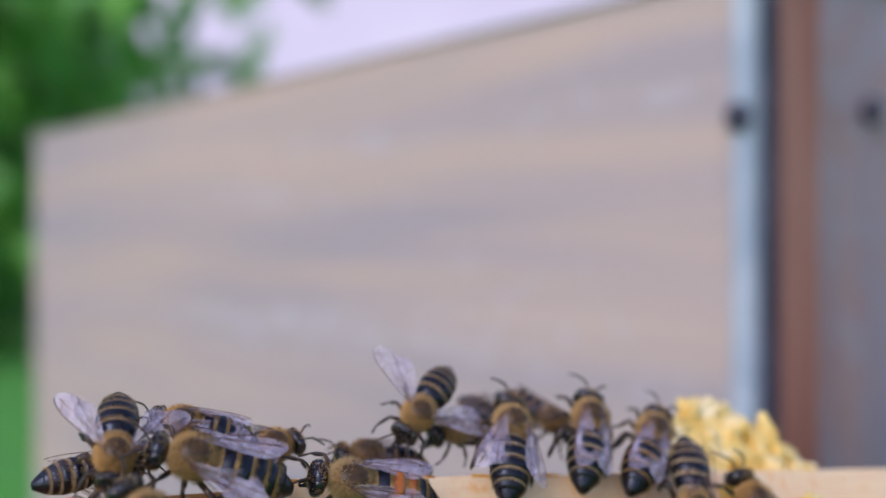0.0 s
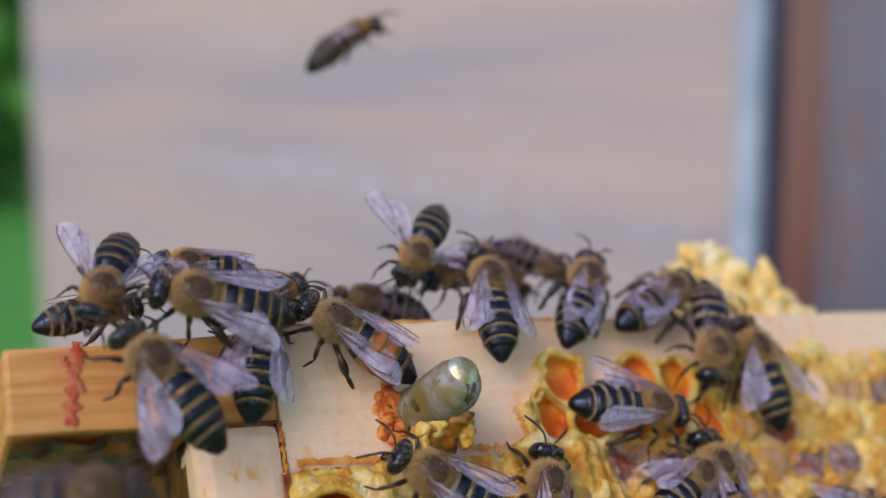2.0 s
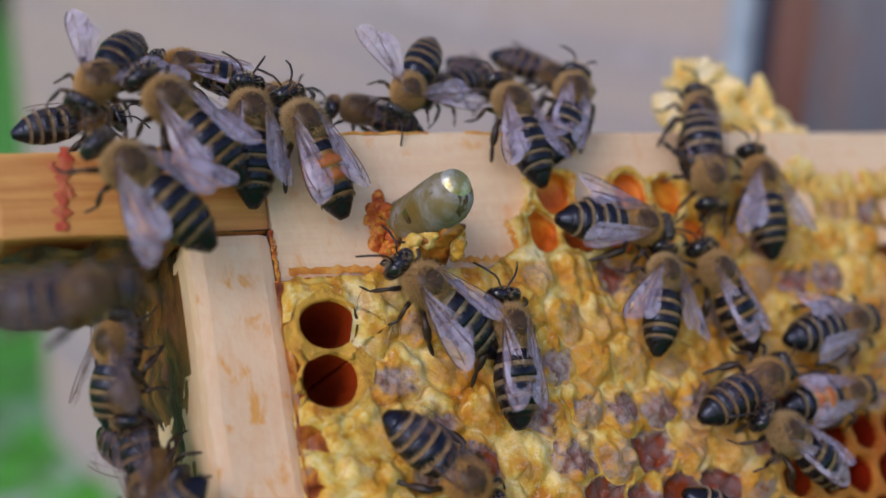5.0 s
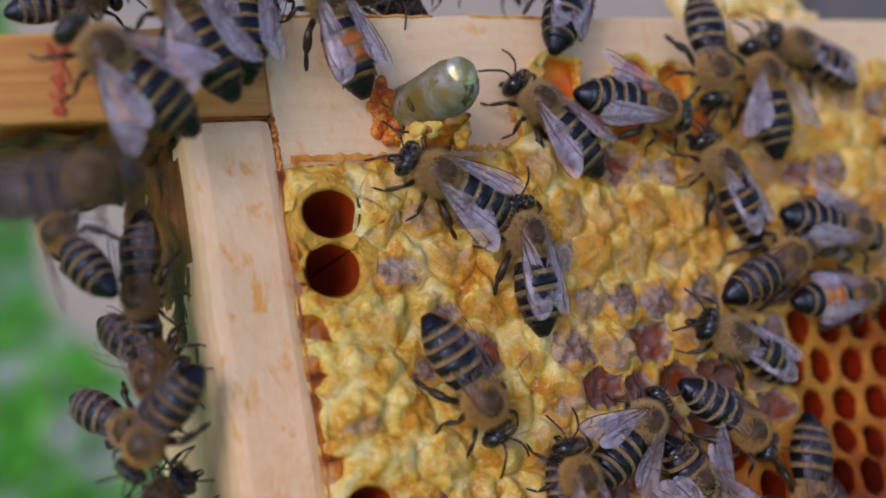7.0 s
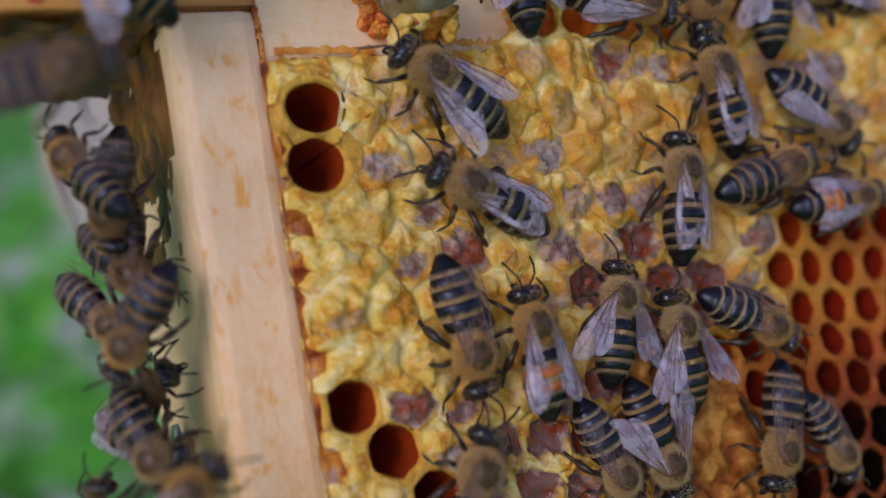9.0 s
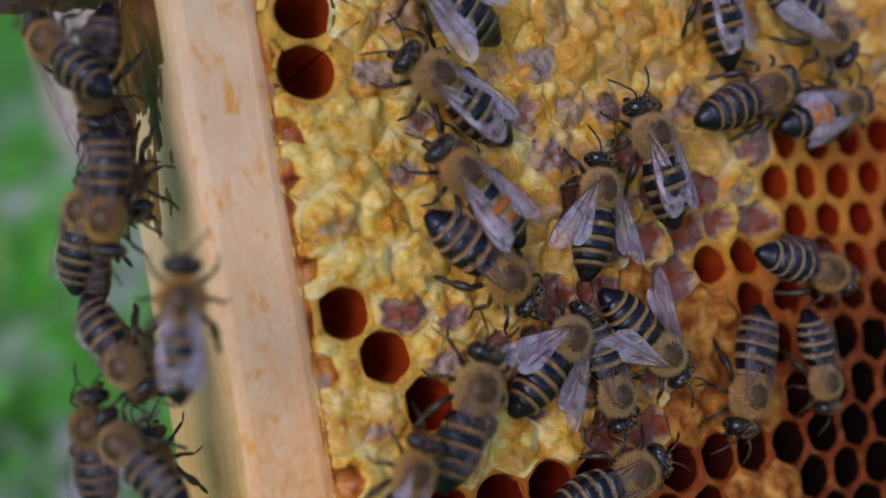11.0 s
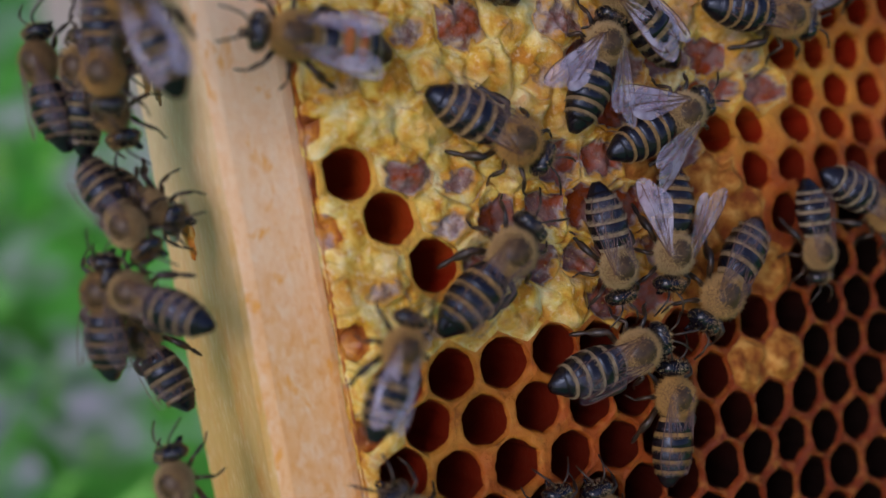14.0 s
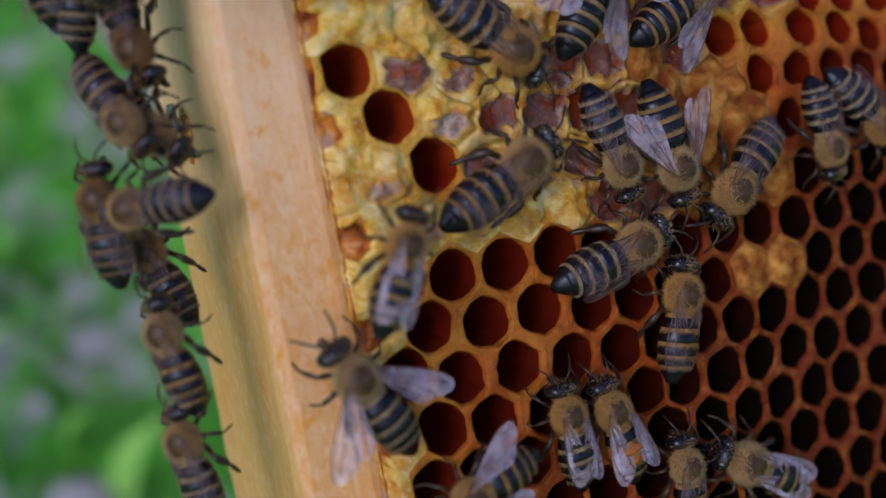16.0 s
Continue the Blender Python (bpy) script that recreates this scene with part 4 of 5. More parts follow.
def bee(kind, wing_turn, orange, seed, stripe=band):
    """A worker bee, head along x, feet at z = 0, its thorax over the origin."""
    r = random.Random(seed)
    ob = empty("honey_bee", Matrix(), "worker honey bee with banded abdomen and tawny furry thorax" if not orange
               else "worker honey bee with orange-banded abdomen on the comb", "bee", "bees on the comb")
    # thorax: furry, with a darker bald plate on its back
    bm = bmesh.new()
    ball(bm, Vector((0, 0, 2.9)) * MM, Vector((1.95, 1.8, 1.72)) * MM, 22, 16, None, 1)
    for f in bm.faces:
        f.material_index = 1 if f.calc_center_median().z > 4.2 * MM else 2
    for _ in range(5200):
        v = Vector((r.gauss(0, 1), r.gauss(0, 1), r.gauss(0, 1))).normalized()
        bald = v.z > 0.74 + r.gauss(0, 0.1)
        if v.z < -0.5 or bald:
            continue
        p = Vector((v.x * 1.92, v.y * 1.77, v.z * 1.69 + 2.9)) * MM
        hair(bm, p, (v + Vector((-0.3, 0, 0.15)) + Vector((r.gauss(0, 0.28), r.gauss(0, 0.28), r.gauss(0, 0.28)))).normalized(), r.uniform(0.25, 0.85) * MM, 0.021 * MM, 0)
    part("thorax", bm, [dark_fuzz if stripe is dusk else fuzz, back_plate, under_fur], ob, "tawny furry thorax", True)
    # head
    bm = bmesh.new()
    ball(bm, Vector((2.95, 0, 2.45)) * MM, Vector((0.95, 1.65, 1.4)) * MM, 16, 10)
    ball(bm, Vector((3.4, 0, 1.35)) * MM, Vector((0.5, 0.6, 0.6)) * MM, 10, 7)
    for s in (-1, 1):
        tube(bm, [Vector(p) * MM for p in ((3.6, 0.25 * s, 1.1), (4.0, 0.22 * s, 0.75), (4.1, 0.05 * s, 0.45))], [0.2 * MM, 0.16 * MM, 0.08 * MM], 5)
    for _ in range(260):
        v = Vector((abs(r.gauss(0, 0.6)) * r.choice((1, -0.6)), r.gauss(0, 0.5), r.gauss(0.3, 0.8))).normalized()
        hair(bm, (Vector((v.x * 0.95, v.y * 1.65, v.z * 1.4)) + Vector((2.95, 0, 2.45))) * MM, v, r.uniform(0.2, 0.5) * MM, 0.018 * MM, 1)
    head = part("head", bm, [black, fuzz], ob, "glossy black head", True)
    for s in (-1, 1):
        bm = bmesh.new()
        ball(bm, Vector((3.0, 1.12 * s, 2.6)) * MM, Vector((0.72, 0.58, 1.1)) * MM, 14, 10, Matrix.Rotation(0.25 * s, 4, "X"))
        part("eye", bm, eye_m, head, "large shiny black eye", True)
        bm = bmesh.new()
        k = r.uniform(-0.3, 0.3)
        tube(bm, [Vector(p) * MM for p in ((3.7, 0.35 * s, 2.9), (4.3, 0.75 * s, 3.35), (4.7, (1.0 + k * 0.3) * s, 3.4), (5.5, (1.5 + k) * s, 2.9), (6.3, (1.9 + k * 2) * s, 2.1))],
             [0.1 * MM, 0.11 * MM, 0.12 * MM, 0.12 * MM, 0.1 * MM], 6)
        part("antenna", bm, leg_m, head, "", True)
    # abdomen: six overlapping plates, each with a pale hair band at its fore edge
    bm = bmesh.new()
    n, seg = 20, 6
    ENDS = (0.0, 0.2, 0.4, 0.58, 0.73, 0.85, 1.0)
    prof = []
    for k in range(seg):
        wide = r.uniform(0.7, 1.25)
        for q, (lip, m) in enumerate(((0.96, 1), (0.985, 1), (1.005, 0), (1.03, 0), (1.04, 0))):
            u = ENDS[k] + (ENDS[k + 1] - ENDS[k]) * (0.0, 0.13 * wide, 0.27 * wide, 0.7, 0.985)[q]
            prof.append((u, lip, m, k))
    prof.append((1.0, 0.15, 0, seg))
    rings = []
    for u, lip, m, k in prof:
        x = -1.9 - 7.3 * u
        rad = (math.sin(math.pi * (0.17 + 0.81 * min(u, 0.99)))) ** 0.62 * 2.1 * lip
        zc = 2.65 - 0.9 * u * u
        rings.append(([bm.verts.new(Vector((x, math.cos(a) * rad, zc + math.sin(a) * rad * 0.88)) * MM) for a in (k2 * math.tau / n for k2 in range(n))], m, k))
    for (a, m, k), (b, _, k2) in zip(rings, rings[1:]):
        mm = m if k == k2 else 0
        if orange and k in (1, 2) and mm == 0:
            mm = 2
        if k == 5:
            mm = 0
        for q in range(n):
            bm.faces.new((a[q], b[q], b[(q + 1) % n], a[(q + 1) % n])).material_index = mm
    bm.faces.new(rings[-1][0])
    bm.faces.new(rings[0][0][::-1])
    for _ in range(1800):
        k = r.randrange(0, 5)
        u = ENDS[k] + (ENDS[k + 1] - ENDS[k]) * r.uniform(0.0, 0.3)
        a = r.uniform(-0.5, math.pi + 0.5)
        rad = (math.sin(math.pi * (0.17 + 0.81 * u))) ** 0.62 * 2.08
        p = Vector((-1.9 - 7.3 * u, math.cos(a) * rad, 2.65 - 0.9 * u * u + math.sin(a) * rad * 0.88)) * MM
        hair(bm, p, Vector((-1, math.cos(a) * 0.35, math.sin(a) * 0.35)).normalized(), r.uniform(0.2, 0.5) * MM, 0.02 * MM, 1)
    part("abdomen", bm, [black, stripe, amber], ob, "banded black and straw-yellow abdomen", True)
    # wings
    for fore in (True, False):
        for s in (-1, 1):
            film, ribs = wing_meshes(fore)
            turn = wing_turn + (r.uniform(-8, 8) if fore else -7)
            m = (Matrix.Translation(Vector((0.4 if fore else -0.6, 1.35 * s, 4.15 if fore else 3.9)) * MM)
                 @ Matrix.Rotation(radians(180 - turn * s), 4, "Z") @ Matrix.Rotation(radians(6 if fore else 3), 4, "Y") @ Matrix.Diagonal((1, -s, 1, 1))
                 @ Matrix.Rotation(radians(-18), 4, "X"))
            for b in (film, ribs):
                bmesh.ops.transform(b, matrix=m, verts=b.verts[:])
            w = part("forewing" if fore else "hindwing", film, clear_wing if kind == "tight" else wing, ob, "clear veined wing", True)
            part("vein", ribs, vein, w)
    # legs
    for s in (-1, 1):
        part("foreleg", bee_leg([(1.2, 1.0 * s, 1.7), (2.3, 2.5 * s, 2.3), (3.3, 3.1 * s, 0.9), (4.2, 3.0 * s, 0.05)], (0.27, 0.22, 0.12)), leg_m, ob, "", True)
        part("midleg", bee_leg([(0.0, 1.2 * s, 1.5), (0.1, 2.8 * s, 2.3), (-0.3, 3.5 * s, 0.9), (0.2, 4.2 * s, 0.05)], (0.29, 0.24, 0.13)), leg_m, ob, "", True)
        part("hindleg", bee_leg([(-1.0, 1.2 * s, 1.5), (-2.2, 2.7 * s, 2.4), (-3.6, 3.1 * s, 1.0), (-4.8, 3.3 * s, 0.05)], (0.32, 0.44, 0.25)), leg_m, ob, "dark hind leg with a pollen comb", True)
    return ob


MASTERS = {"half": bee("half", 20, False, 1), "folded": bee("half", 12, False, 11), "loose": bee("half", 29, False, 12), "snug": bee("tight", 4, False, 13), "tight": bee("tight", 7, False, 2), "spread": bee("spread", 62, False, 3), "fanned": bee("half", 42, False, 21), "orange": bee("orange", 20, True, 4), "dusky": bee("tight", 9, False, 14, dusk), "side": bee("tight", 33, False, 6)}
used = set()
bees = {}


def hatch(kind, size):
    """A bee of a kind: the first is the built one, the others are copies."""
    ob = MASTERS[kind] if kind not in used else copy_thing(MASTERS[kind], Matrix())
    used.add(kind)
    ob.scale = (size, size, size)
    return ob


def stand(x, y, z, heading, lean):
    """The pose of a bee on the frame. lean: degrees its back turns to the side bar's outer face; from 100 on, to the top bar's upper side."""
    if lean >= 100:
        up = Vector((0, -math.cos(radians(lean - 100)), math.sin(radians(lean - 100))))
    else:
        up = Vector((-math.sin(radians(lean)), -math.cos(radians(lean)), 0))
    d = Vector((math.cos(radians(heading)), 0, math.sin(radians(heading))))
    d = (d - up * d.dot(up)).normalized()
    side = up.cross(d)
    m = Matrix((d, side, up)).transposed().to_4x4()
    return FRAME_AT @ Matrix.Translation(Vector((x, y, z)) * U) @ m


def crawl(ob, lean, rows):
    walk(ob, [(t, stand(x, y, z, a, lean)) for t, x, y, z, a in rows])


bees["T1"] = hatch("fanned", 0.9)
bees["T2"] = hatch("snug", 0.8)
bees["T3"] = hatch("loose", 1.06)
bees["T4"] = hatch("half", 1.06)
bees["T5"] = hatch("folded", 0.86)
bees["T6"] = hatch("orange", 1.06)
bees["T7"] = hatch("half", 1.01)
bees["T8"] = hatch("spread", 0.92)
bees["T9"] = hatch("tight", 0.86)
bees["T10"] = hatch("half", 1.06)
bees["T11"] = hatch("folded", 1.06)
bees["T12"] = hatch("dusky", 0.86)
bees["T13"] = hatch("folded", 1.06)
bees["T14"] = hatch("snug", 1.06)
bees["T15"] = hatch("loose", 1.06)
bees["T16"] = hatch("half", 1.06)
bees["T17"] = hatch("folded", 1.06)
bees["T21"] = hatch("loose", 0.97)
bees["T18"] = hatch("half", 1.06)
bees["T19"] = hatch("snug", 1.06)
bees["T20"] = hatch("orange", 1.00)
bees["B1"] = hatch("half", 1.06)
bees["B2"] = hatch("folded", 1.06)
bees["B4"] = hatch("snug", 1.04)
bees["B5"] = hatch("orange", 0.99)
bees["B6"] = hatch("folded", 1.06)
bees["B8"] = hatch("loose", 0.99)
bees["B9"] = hatch("snug", 0.98)
bees["B11"] = hatch("tight", 0.92)
bees["B12"] = hatch("loose", 1.00)
bees["B13"] = hatch("tight", 1.06)
bees["B14"] = hatch("folded", 0.86)
bees["B15"] = hatch("tight", 1.06)
bees["B16"] = hatch("snug", 0.86)
bees["B17"] = hatch("tight", 1.04)
bees["B18"] = hatch("snug", 0.97)
bees["B19"] = hatch("fanned", 0.98)
bees["B20"] = hatch("folded", 0.86)
bees["B21"] = hatch("orange", 0.89)
bees["B22"] = hatch("snug", 0.86)
bees["B23"] = hatch("folded", 1.06)
bees["B24"] = hatch("loose", 0.86)
bees["L1"] = hatch("dusky", 0.86)
bees["L2"] = hatch("side", 0.86)
bees["L3"] = hatch("dusky", 0.86)
bees["L4"] = hatch("dusky", 0.86)
bees["L5"] = hatch("tight", 0.86)
bees["L6"] = hatch("snug", 0.86)
bees["L8"] = hatch("tight", 0.86)
bees["L9"] = hatch("folded", 0.86)
bees["L10"] = hatch("dusky", 0.89)
bees["L11"] = hatch("dusky", 0.86)
bees["L12"] = hatch("folded", 0.86)
bees["L13"] = hatch("dusky", 0.86)
bees["L14"] = hatch("tight", 0.86)
bees["L15"] = hatch("snug", 0.86)
bees["L16"] = hatch("tight", 0.86)
bees["L17"] = hatch("snug", 0.86)
bees["T22"] = hatch("loose", 0.9)
bees["T23"] = hatch("dusky", 0.86)
bees["T24"] = hatch("dusky", 0.86)
bees["flier"] = hatch("spread", 0.95)
tagged(bees["flier"], "dark worker honey bee in flight beside the hive box")


def motions():
    walk(bees["flier"], [(0.0, stand(-12, 15, 17.0, 30, 190)), (1.1, stand(-12, 15, 17.0, 30, 190)), (1.25, pose(-0.0405, 0.127, -0.0135, 0, -40, 12)), (1.4, pose(-0.0395, 0.1409, -0.0063, 0, -36, 15)),
                         (1.6, pose(-0.035, 0.1472, 0.0023, 0, -28, 18)), (1.8, pose(-0.0239, 0.1501, 0.0063, 0, -20, 15)), (2.0, pose(-0.0106, 0.1536, 0.0059, 0, -30, 20)),
                         (2.2, pose(-0.0013, 0.1595, 0.0089, 0, -30, 20)), (2.6, pose(0.022, 0.18, 0.05, 0, -30, 20)),
                         (3.5, pose(0.1, 0.35, 0.2, 0, 0, 40)), (5.0, pose(-0.053, 0.426, 0.0725, 0, 0, 120)), (16.0, pose(-0.053, 0.426, 0.0725, 0, 0, 120))])
    crawl(bees["T1"], 115, [(0, -14.6, 0.0, 18.0, -98), (1.5, -15.6, 0.0, 18.9, -108), (2.5, -15.8, 0.0, 18.9, -116), (3.5, -15.6, 0.0, 19.1, -122), (4.2, -15.0, 0.0, 19.9, -125), (16, -15.0, 0.0, 19.9, -125)])
    crawl(bees["T2"], 115, [(0, -13.4, 7.0, 20.4, 12), (1.5, -13.6, 7.0, 20.8, 14), (3.5, -14.2, 7.0, 20.2, 10), (16, -14.2, 7.0, 20.2, 10)])
    crawl(bees["T3"], 0, [(0, -12.8, -2.0, 12.3, 124), (1.5, -12.8, -2.0, 12.3, 124), (2.5, -13.1, -2.0, 12.3, 124), (3.5, -13.6, -2.0, 12.5, 127), (4.2, -13.5, -2.0, 12.3, 130), (7, -15.5, -2.0, 12.3, 135), (16, -15.5, -2.0, 12.3, 135)])
    crawl(bees["T4"], 0, [(0, -8.7, -1.0, 17.7, 163), (0.5, -8.4, -1.0, 18.9, 156), (1.5, -8.6, -1.0, 18.3, 173), (2.5, -8.8, -1.0, 18.5, 155), (3.5, -9.8, -1.0, 18.0, 137), (4.2, -10.0, -1.0, 18.7, 134), (7, -9.4, -1.0, 16.9, 116), (16, -9.4, -1.0, 16.9, 116)])
    crawl(bees["T5"], 115, [(0, -7.6, 5.0, 23.5, 164), (1.5, -7.0, 5.0, 23.9, 171), (2.5, -7.4, 5.0, 23.6, 171), (3.5, -6.5, 5.0, 24.2, 164), (16, -6.5, 5.0, 24.2, 164)])
    crawl(bees["T6"], 0, [(0, 5.6, 1.0, 16.2, 169), (0.5, 5.5, 1.0, 16.3, 162), (1.5, 4.5, 1.0, 16.9, 141), (2.5, 3.9, 1.0, 16.3, 144), (3.5, 3.7, 1.0, 17.3, 122), (4.2, 1.6, 1.0, 17.2, 109), (7, 4.0, 1.0, 18.0, 107), (16, 4.0, 1.0, 18.0, 107)])
    crawl(bees["T7"], 0, [(0, -2.7, 2.0, 15.4, 79), (1.5, -2.7, 2.0, 15.4, 79), (2.5, -2.4, 2.0, 18.1, 82), (3.5, -1.7, 2.0, 18.3, 84), (7, -2.8, 2.0, 19.8, 86), (16, -2.8, 2.0, 19.8, 86)])
    crawl(bees["T8"], 0, [(0, 15.4, 4.0, 24.5, -132), (1.5, 15.2, 4.0, 24.6, -126), (2.5, 15.1, 4.0, 25.1, -126), (3.5, 15.2, 4.0, 24.3, -124), (4.2, 14.5, 4.0, 22.1, -125), (16, 14.5, 4.0, 22.1, -125)])
    crawl(bees["T9"], 125, [(0, 21.0, 7.0, 23.5, -168), (1.5, 20.2, 7.0, 23.8, -162), (3.5, 19.9, 7.0, 23.2, -153), (16, 19.9, 7.0, 23.2, -153)])
    crawl(bees["T10"], 110, [(0, 24.3, 2.0, 21.8, 71), (0.5, 23.4, 2.0, 18.7, 60), (1.5, 21.6, 2.0, 19.3, 81), (2.5, 21.4, 2.0, 22.3, 84), (3.5, 23.1, 2.0, 22.8, 81), (4.2, 23.4, 2.0, 25.1, 83), (6.5, 26.5, 2.0, 5.2, 125), (7, 24.1, 2.0, 8.0, 124), (8, 23.0, 2.0, 13.1, 90), (16, 23.0, 2.0, 13.1, 90)])
    crawl(bees["T11"], 110, [(0, 33.8, 2.0, 22.6, 66), (0.5, 32.8, 2.0, 20.9, 63), (1.5, 32.9, 2.0, 21.0, 58), (2.5, 32.7, 2.0, 20.8, 57), (3.5, 32.7, 2.0, 20.9, 57), (4.2, 32.4, 2.0, 21.0, 58), (7, 30.7, 2.0, 20.7, 62), (16, 30.7, 2.0, 20.7, 62)])
    crawl(bees["T12"], 125, [(0, 34.0, 8.0, 25.1, -55), (1.5, 33.4, 8.0, 24.7, -53), (3.5, 34.7, 8.0, 25.5, -44), (16, 34.7, 8.0, 25.5, -44)])
    crawl(bees["T13"], 110, [(0, 41.5, 2.0, 21.1, 51), (0.5, 41.9, 2.0, 22.0, 48), (1.5, 43.3, 2.0, 19.2, 24), (2.5, 43.0, 2.0, 19.8, 29), (3.5, 43.6, 2.0, 19.8, 25), (4.2, 44.0, 2.0, 20.4, 19), (5.35, 49.6, 2.0, 18.0, 92), (6.5, 55.3, 2.0, 15.6, 165), (7, 58.2, 2.0, 13.4, 149), (8, 58.9, 2.0, 8.4, 167), (16, 58.9, 2.0, 8.4, 167)])
    crawl(bees["T14"], 0, [(0, 41.6, 0.0, 11.9, -108), (0.5, 42.7, 0.0, 12.2, -107), (1.5, 44.4, 0.0, 12.3, -109), (2.5, 44.1, 0.0, 11.8, -108), (3.5, 44.7, 0.0, 11.8, -99), (4.2, 44.7, 0.0, 11.3, -101), (7, 43.9, 0.0, 10.5, -95), (8, 42.6, 0.0, 6.6, -93), (9, 42.1, 0.0, 7.2, -96), (16, 42.1, 0.0, 7.2, -96)])
    crawl(bees["T15"], 0, [(0, 49.6, 0.0, 12.6, 97), (1.5, 49.6, 0.0, 12.6, 97), (2.5, 49.9, 0.0, 11.7, 97), (3.5, 50.0, 0.0, 11.5, 100), (4.2, 51.6, 0.0, 11.4, 87), (7, 50.4, 0.0, 10.2, 93), (8, 50.9, 0.0, 9.8, 89), (9, 50.9, 0.0, 10.1, 85), (16, 50.9, 0.0, 10.1, 85)])
    crawl(bees["T16"], 0, [(0, 34.8, 0.0, 6.4, -8), (1.5, 34.8, 0.0, 6.4, -8), (2.5, 35.3, 0.0, 6.6, -8), (3.5, 35.1, 0.0, 6.4, -11), (4.2, 34.1, 0.0, 6.2, -8), (7, 36.2, 0.0, 6.9, -14), (8, 35.6, 0.0, 6.9, -17), (9, 34.9, 0.0, 6.9, -12), (16, 34.9, 0.0, 6.9, -12)])
    crawl(bees["T17"], 0, [(0, 38.4, 0.0, -0.9, 92), (1.5, 38.4, 0.0, -0.9, 92), (2.5, 42.3, 0.0, 1.5, 102), (3.5, 42.6, 0.0, 0.5, 104), (4.2, 42.4, 0.0, 1.1, 106), (7, 42.2, 0.0, 1.0, 113), (8, 41.7, 0.0, 0.0, 107), (9, 42.1, 0.0, 0.4, 98), (16, 42.1, 0.0, 0.4, 98)])
    crawl(bees["T22"], 115, [(0, 1.0, 6.0, 21.6, 20), (2.5, 1.4, 6.0, 21.6, 25), (4.2, 2.0, 6.0, 21.4, 32), (16, 2.0, 6.0, 21.4, 32)])
    crawl(bees["T23"], 125, [(0, 28.0, 9.0, 24.3, -75), (2.5, 28.4, 9.0, 24.3, -70), (4.2, 28.0, 9.0, 24.0, -66), (16, 28.0, 9.0, 24.0, -66)])
    crawl(bees["T24"], 120, [(0, 11.0, 8.0, 21.4, 168), (2.5, 10.6, 8.0, 21.4, 163), (4.2, 10.8, 8.0, 21.4, 160), (16, 10.8, 8.0, 21.4, 160)])
    crawl(bees["T21"], 0, [(0, 38.1, 0.0, -0.3, 33), (2.5, 38.1, 0.0, -0.3, 33), (3.5, 37.1, 0.0, 0.2, 49), (4.2, 34.0, 0.0, 0.8, 73), (6.3, 40.0, 0.0, 2.0, 56), (7, 27.5, 0.0, -21.8, 36), (8, 27.5, 0.0, -20.8, 50), (9, 26.6, 0.0, -19.6, 75), (11.5, 25.8, 0.0, -17.6, 70), (12.5, 27.1, 0.0, -17.3, 60), (13, 26.5, 0.0, -17.7, 61), (14, 25.9, 0.0, -17.3, 60), (14.5, 25.8, 0.0, -18.4, 56), (16, 24.7, 0.0, -19.9, 55)])
    crawl(bees["T18"], 0, [(0, 57.5, 0.0, -6.4, 4), (3.5, 57.5, 0.0, -6.4, 4), (4.2, 58.5, 0.0, -5.3, 10), (7, 58.2, 0.0, -6.9, -17), (8, 58.0, 0.0, -7.7, -26), (9, 55.9, 0.0, -6.1, -43), (16, 55.9, 0.0, -6.1, -43)])
    crawl(bees["T19"], 0, [(0, 44.6, 0.0, -10.2, 11), (3.5, 44.6, 0.0, -10.2, 11), (4.2, 44.4, 0.0, -10.2, 17), (7, 48.4, 0.0, -9.0, 20), (8, 48.8, 0.0, -9.7, 5), (9, 49.0, 0.0, -9.8, 12), (11.5, 46.3, 0.0, -11.0, 14), (12.5, 45.7, 0.0, -11.3, 5), (14, 46.6, 0.0, -16.9, -15), (16, 46.0, 0.0, -17.9, -14)])
    crawl(bees["T20"], 0, [(0, 55.6, 0.0, -12.7, 1), (3.5, 55.6, 0.0, -12.7, 1), (4.2, 55.2, 0.0, -12.3, 4), (7, 57.0, 0.0, -13.5, -1), (8, 57.3, 0.0, -13.5, 1), (9, 57.6, 0.0, -13.7, 2), (11.5, 56.5, 0.0, -13.3, 9), (12.5, 56.7, 0.0, -13.3, 7), (14, 55.9, 0.0, -13.2, 7), (16, 55.9, 0.0, -13.2, 7)])
    crawl(bees["B1"], 0, [(0, 9.9, 0.0, 2.5, 140), (1.5, 9.9, 0.0, 2.5, 140), (2.5, 9.9, 0.0, 1.5, 146), (3.5, 10.4, 0.0, 1.7, 140), (4.2, 10.2, 0.0, 1.8, 132), (7, 11.1, 0.0, 1.9, 146), (8, 11.6, 0.0, 1.2, 156), (9, 11.7, 0.0, 1.6, 140), (16, 11.7, 0.0, 1.6, 140)])
    crawl(bees["B2"], 0, [(0, 21.0, 0.0, 0.2, 72), (2.5, 21.0, 0.0, 0.2, 72), (3.5, 19.6, 0.0, -1.6, 87), (4.2, 17.4, 0.0, -2.1, 89), (6.5, 18.7, 0.0, -3.3, 81), (7, 18.7, 0.0, -4.1, 93), (7.5, 17.4, 0.0, -7.5, 112), (8, 17.1, 0.0, -8.7, 132), (9, 13.4, 0.0, -8.2, 148), (11.5, 11.5, 0.0, -6.6, 136), (12.5, 12.5, 0.0, -6.1, 136), (14, 11.9, 0.0, -6.6, 136), (16, 11.9, 0.0, -6.6, 136)])
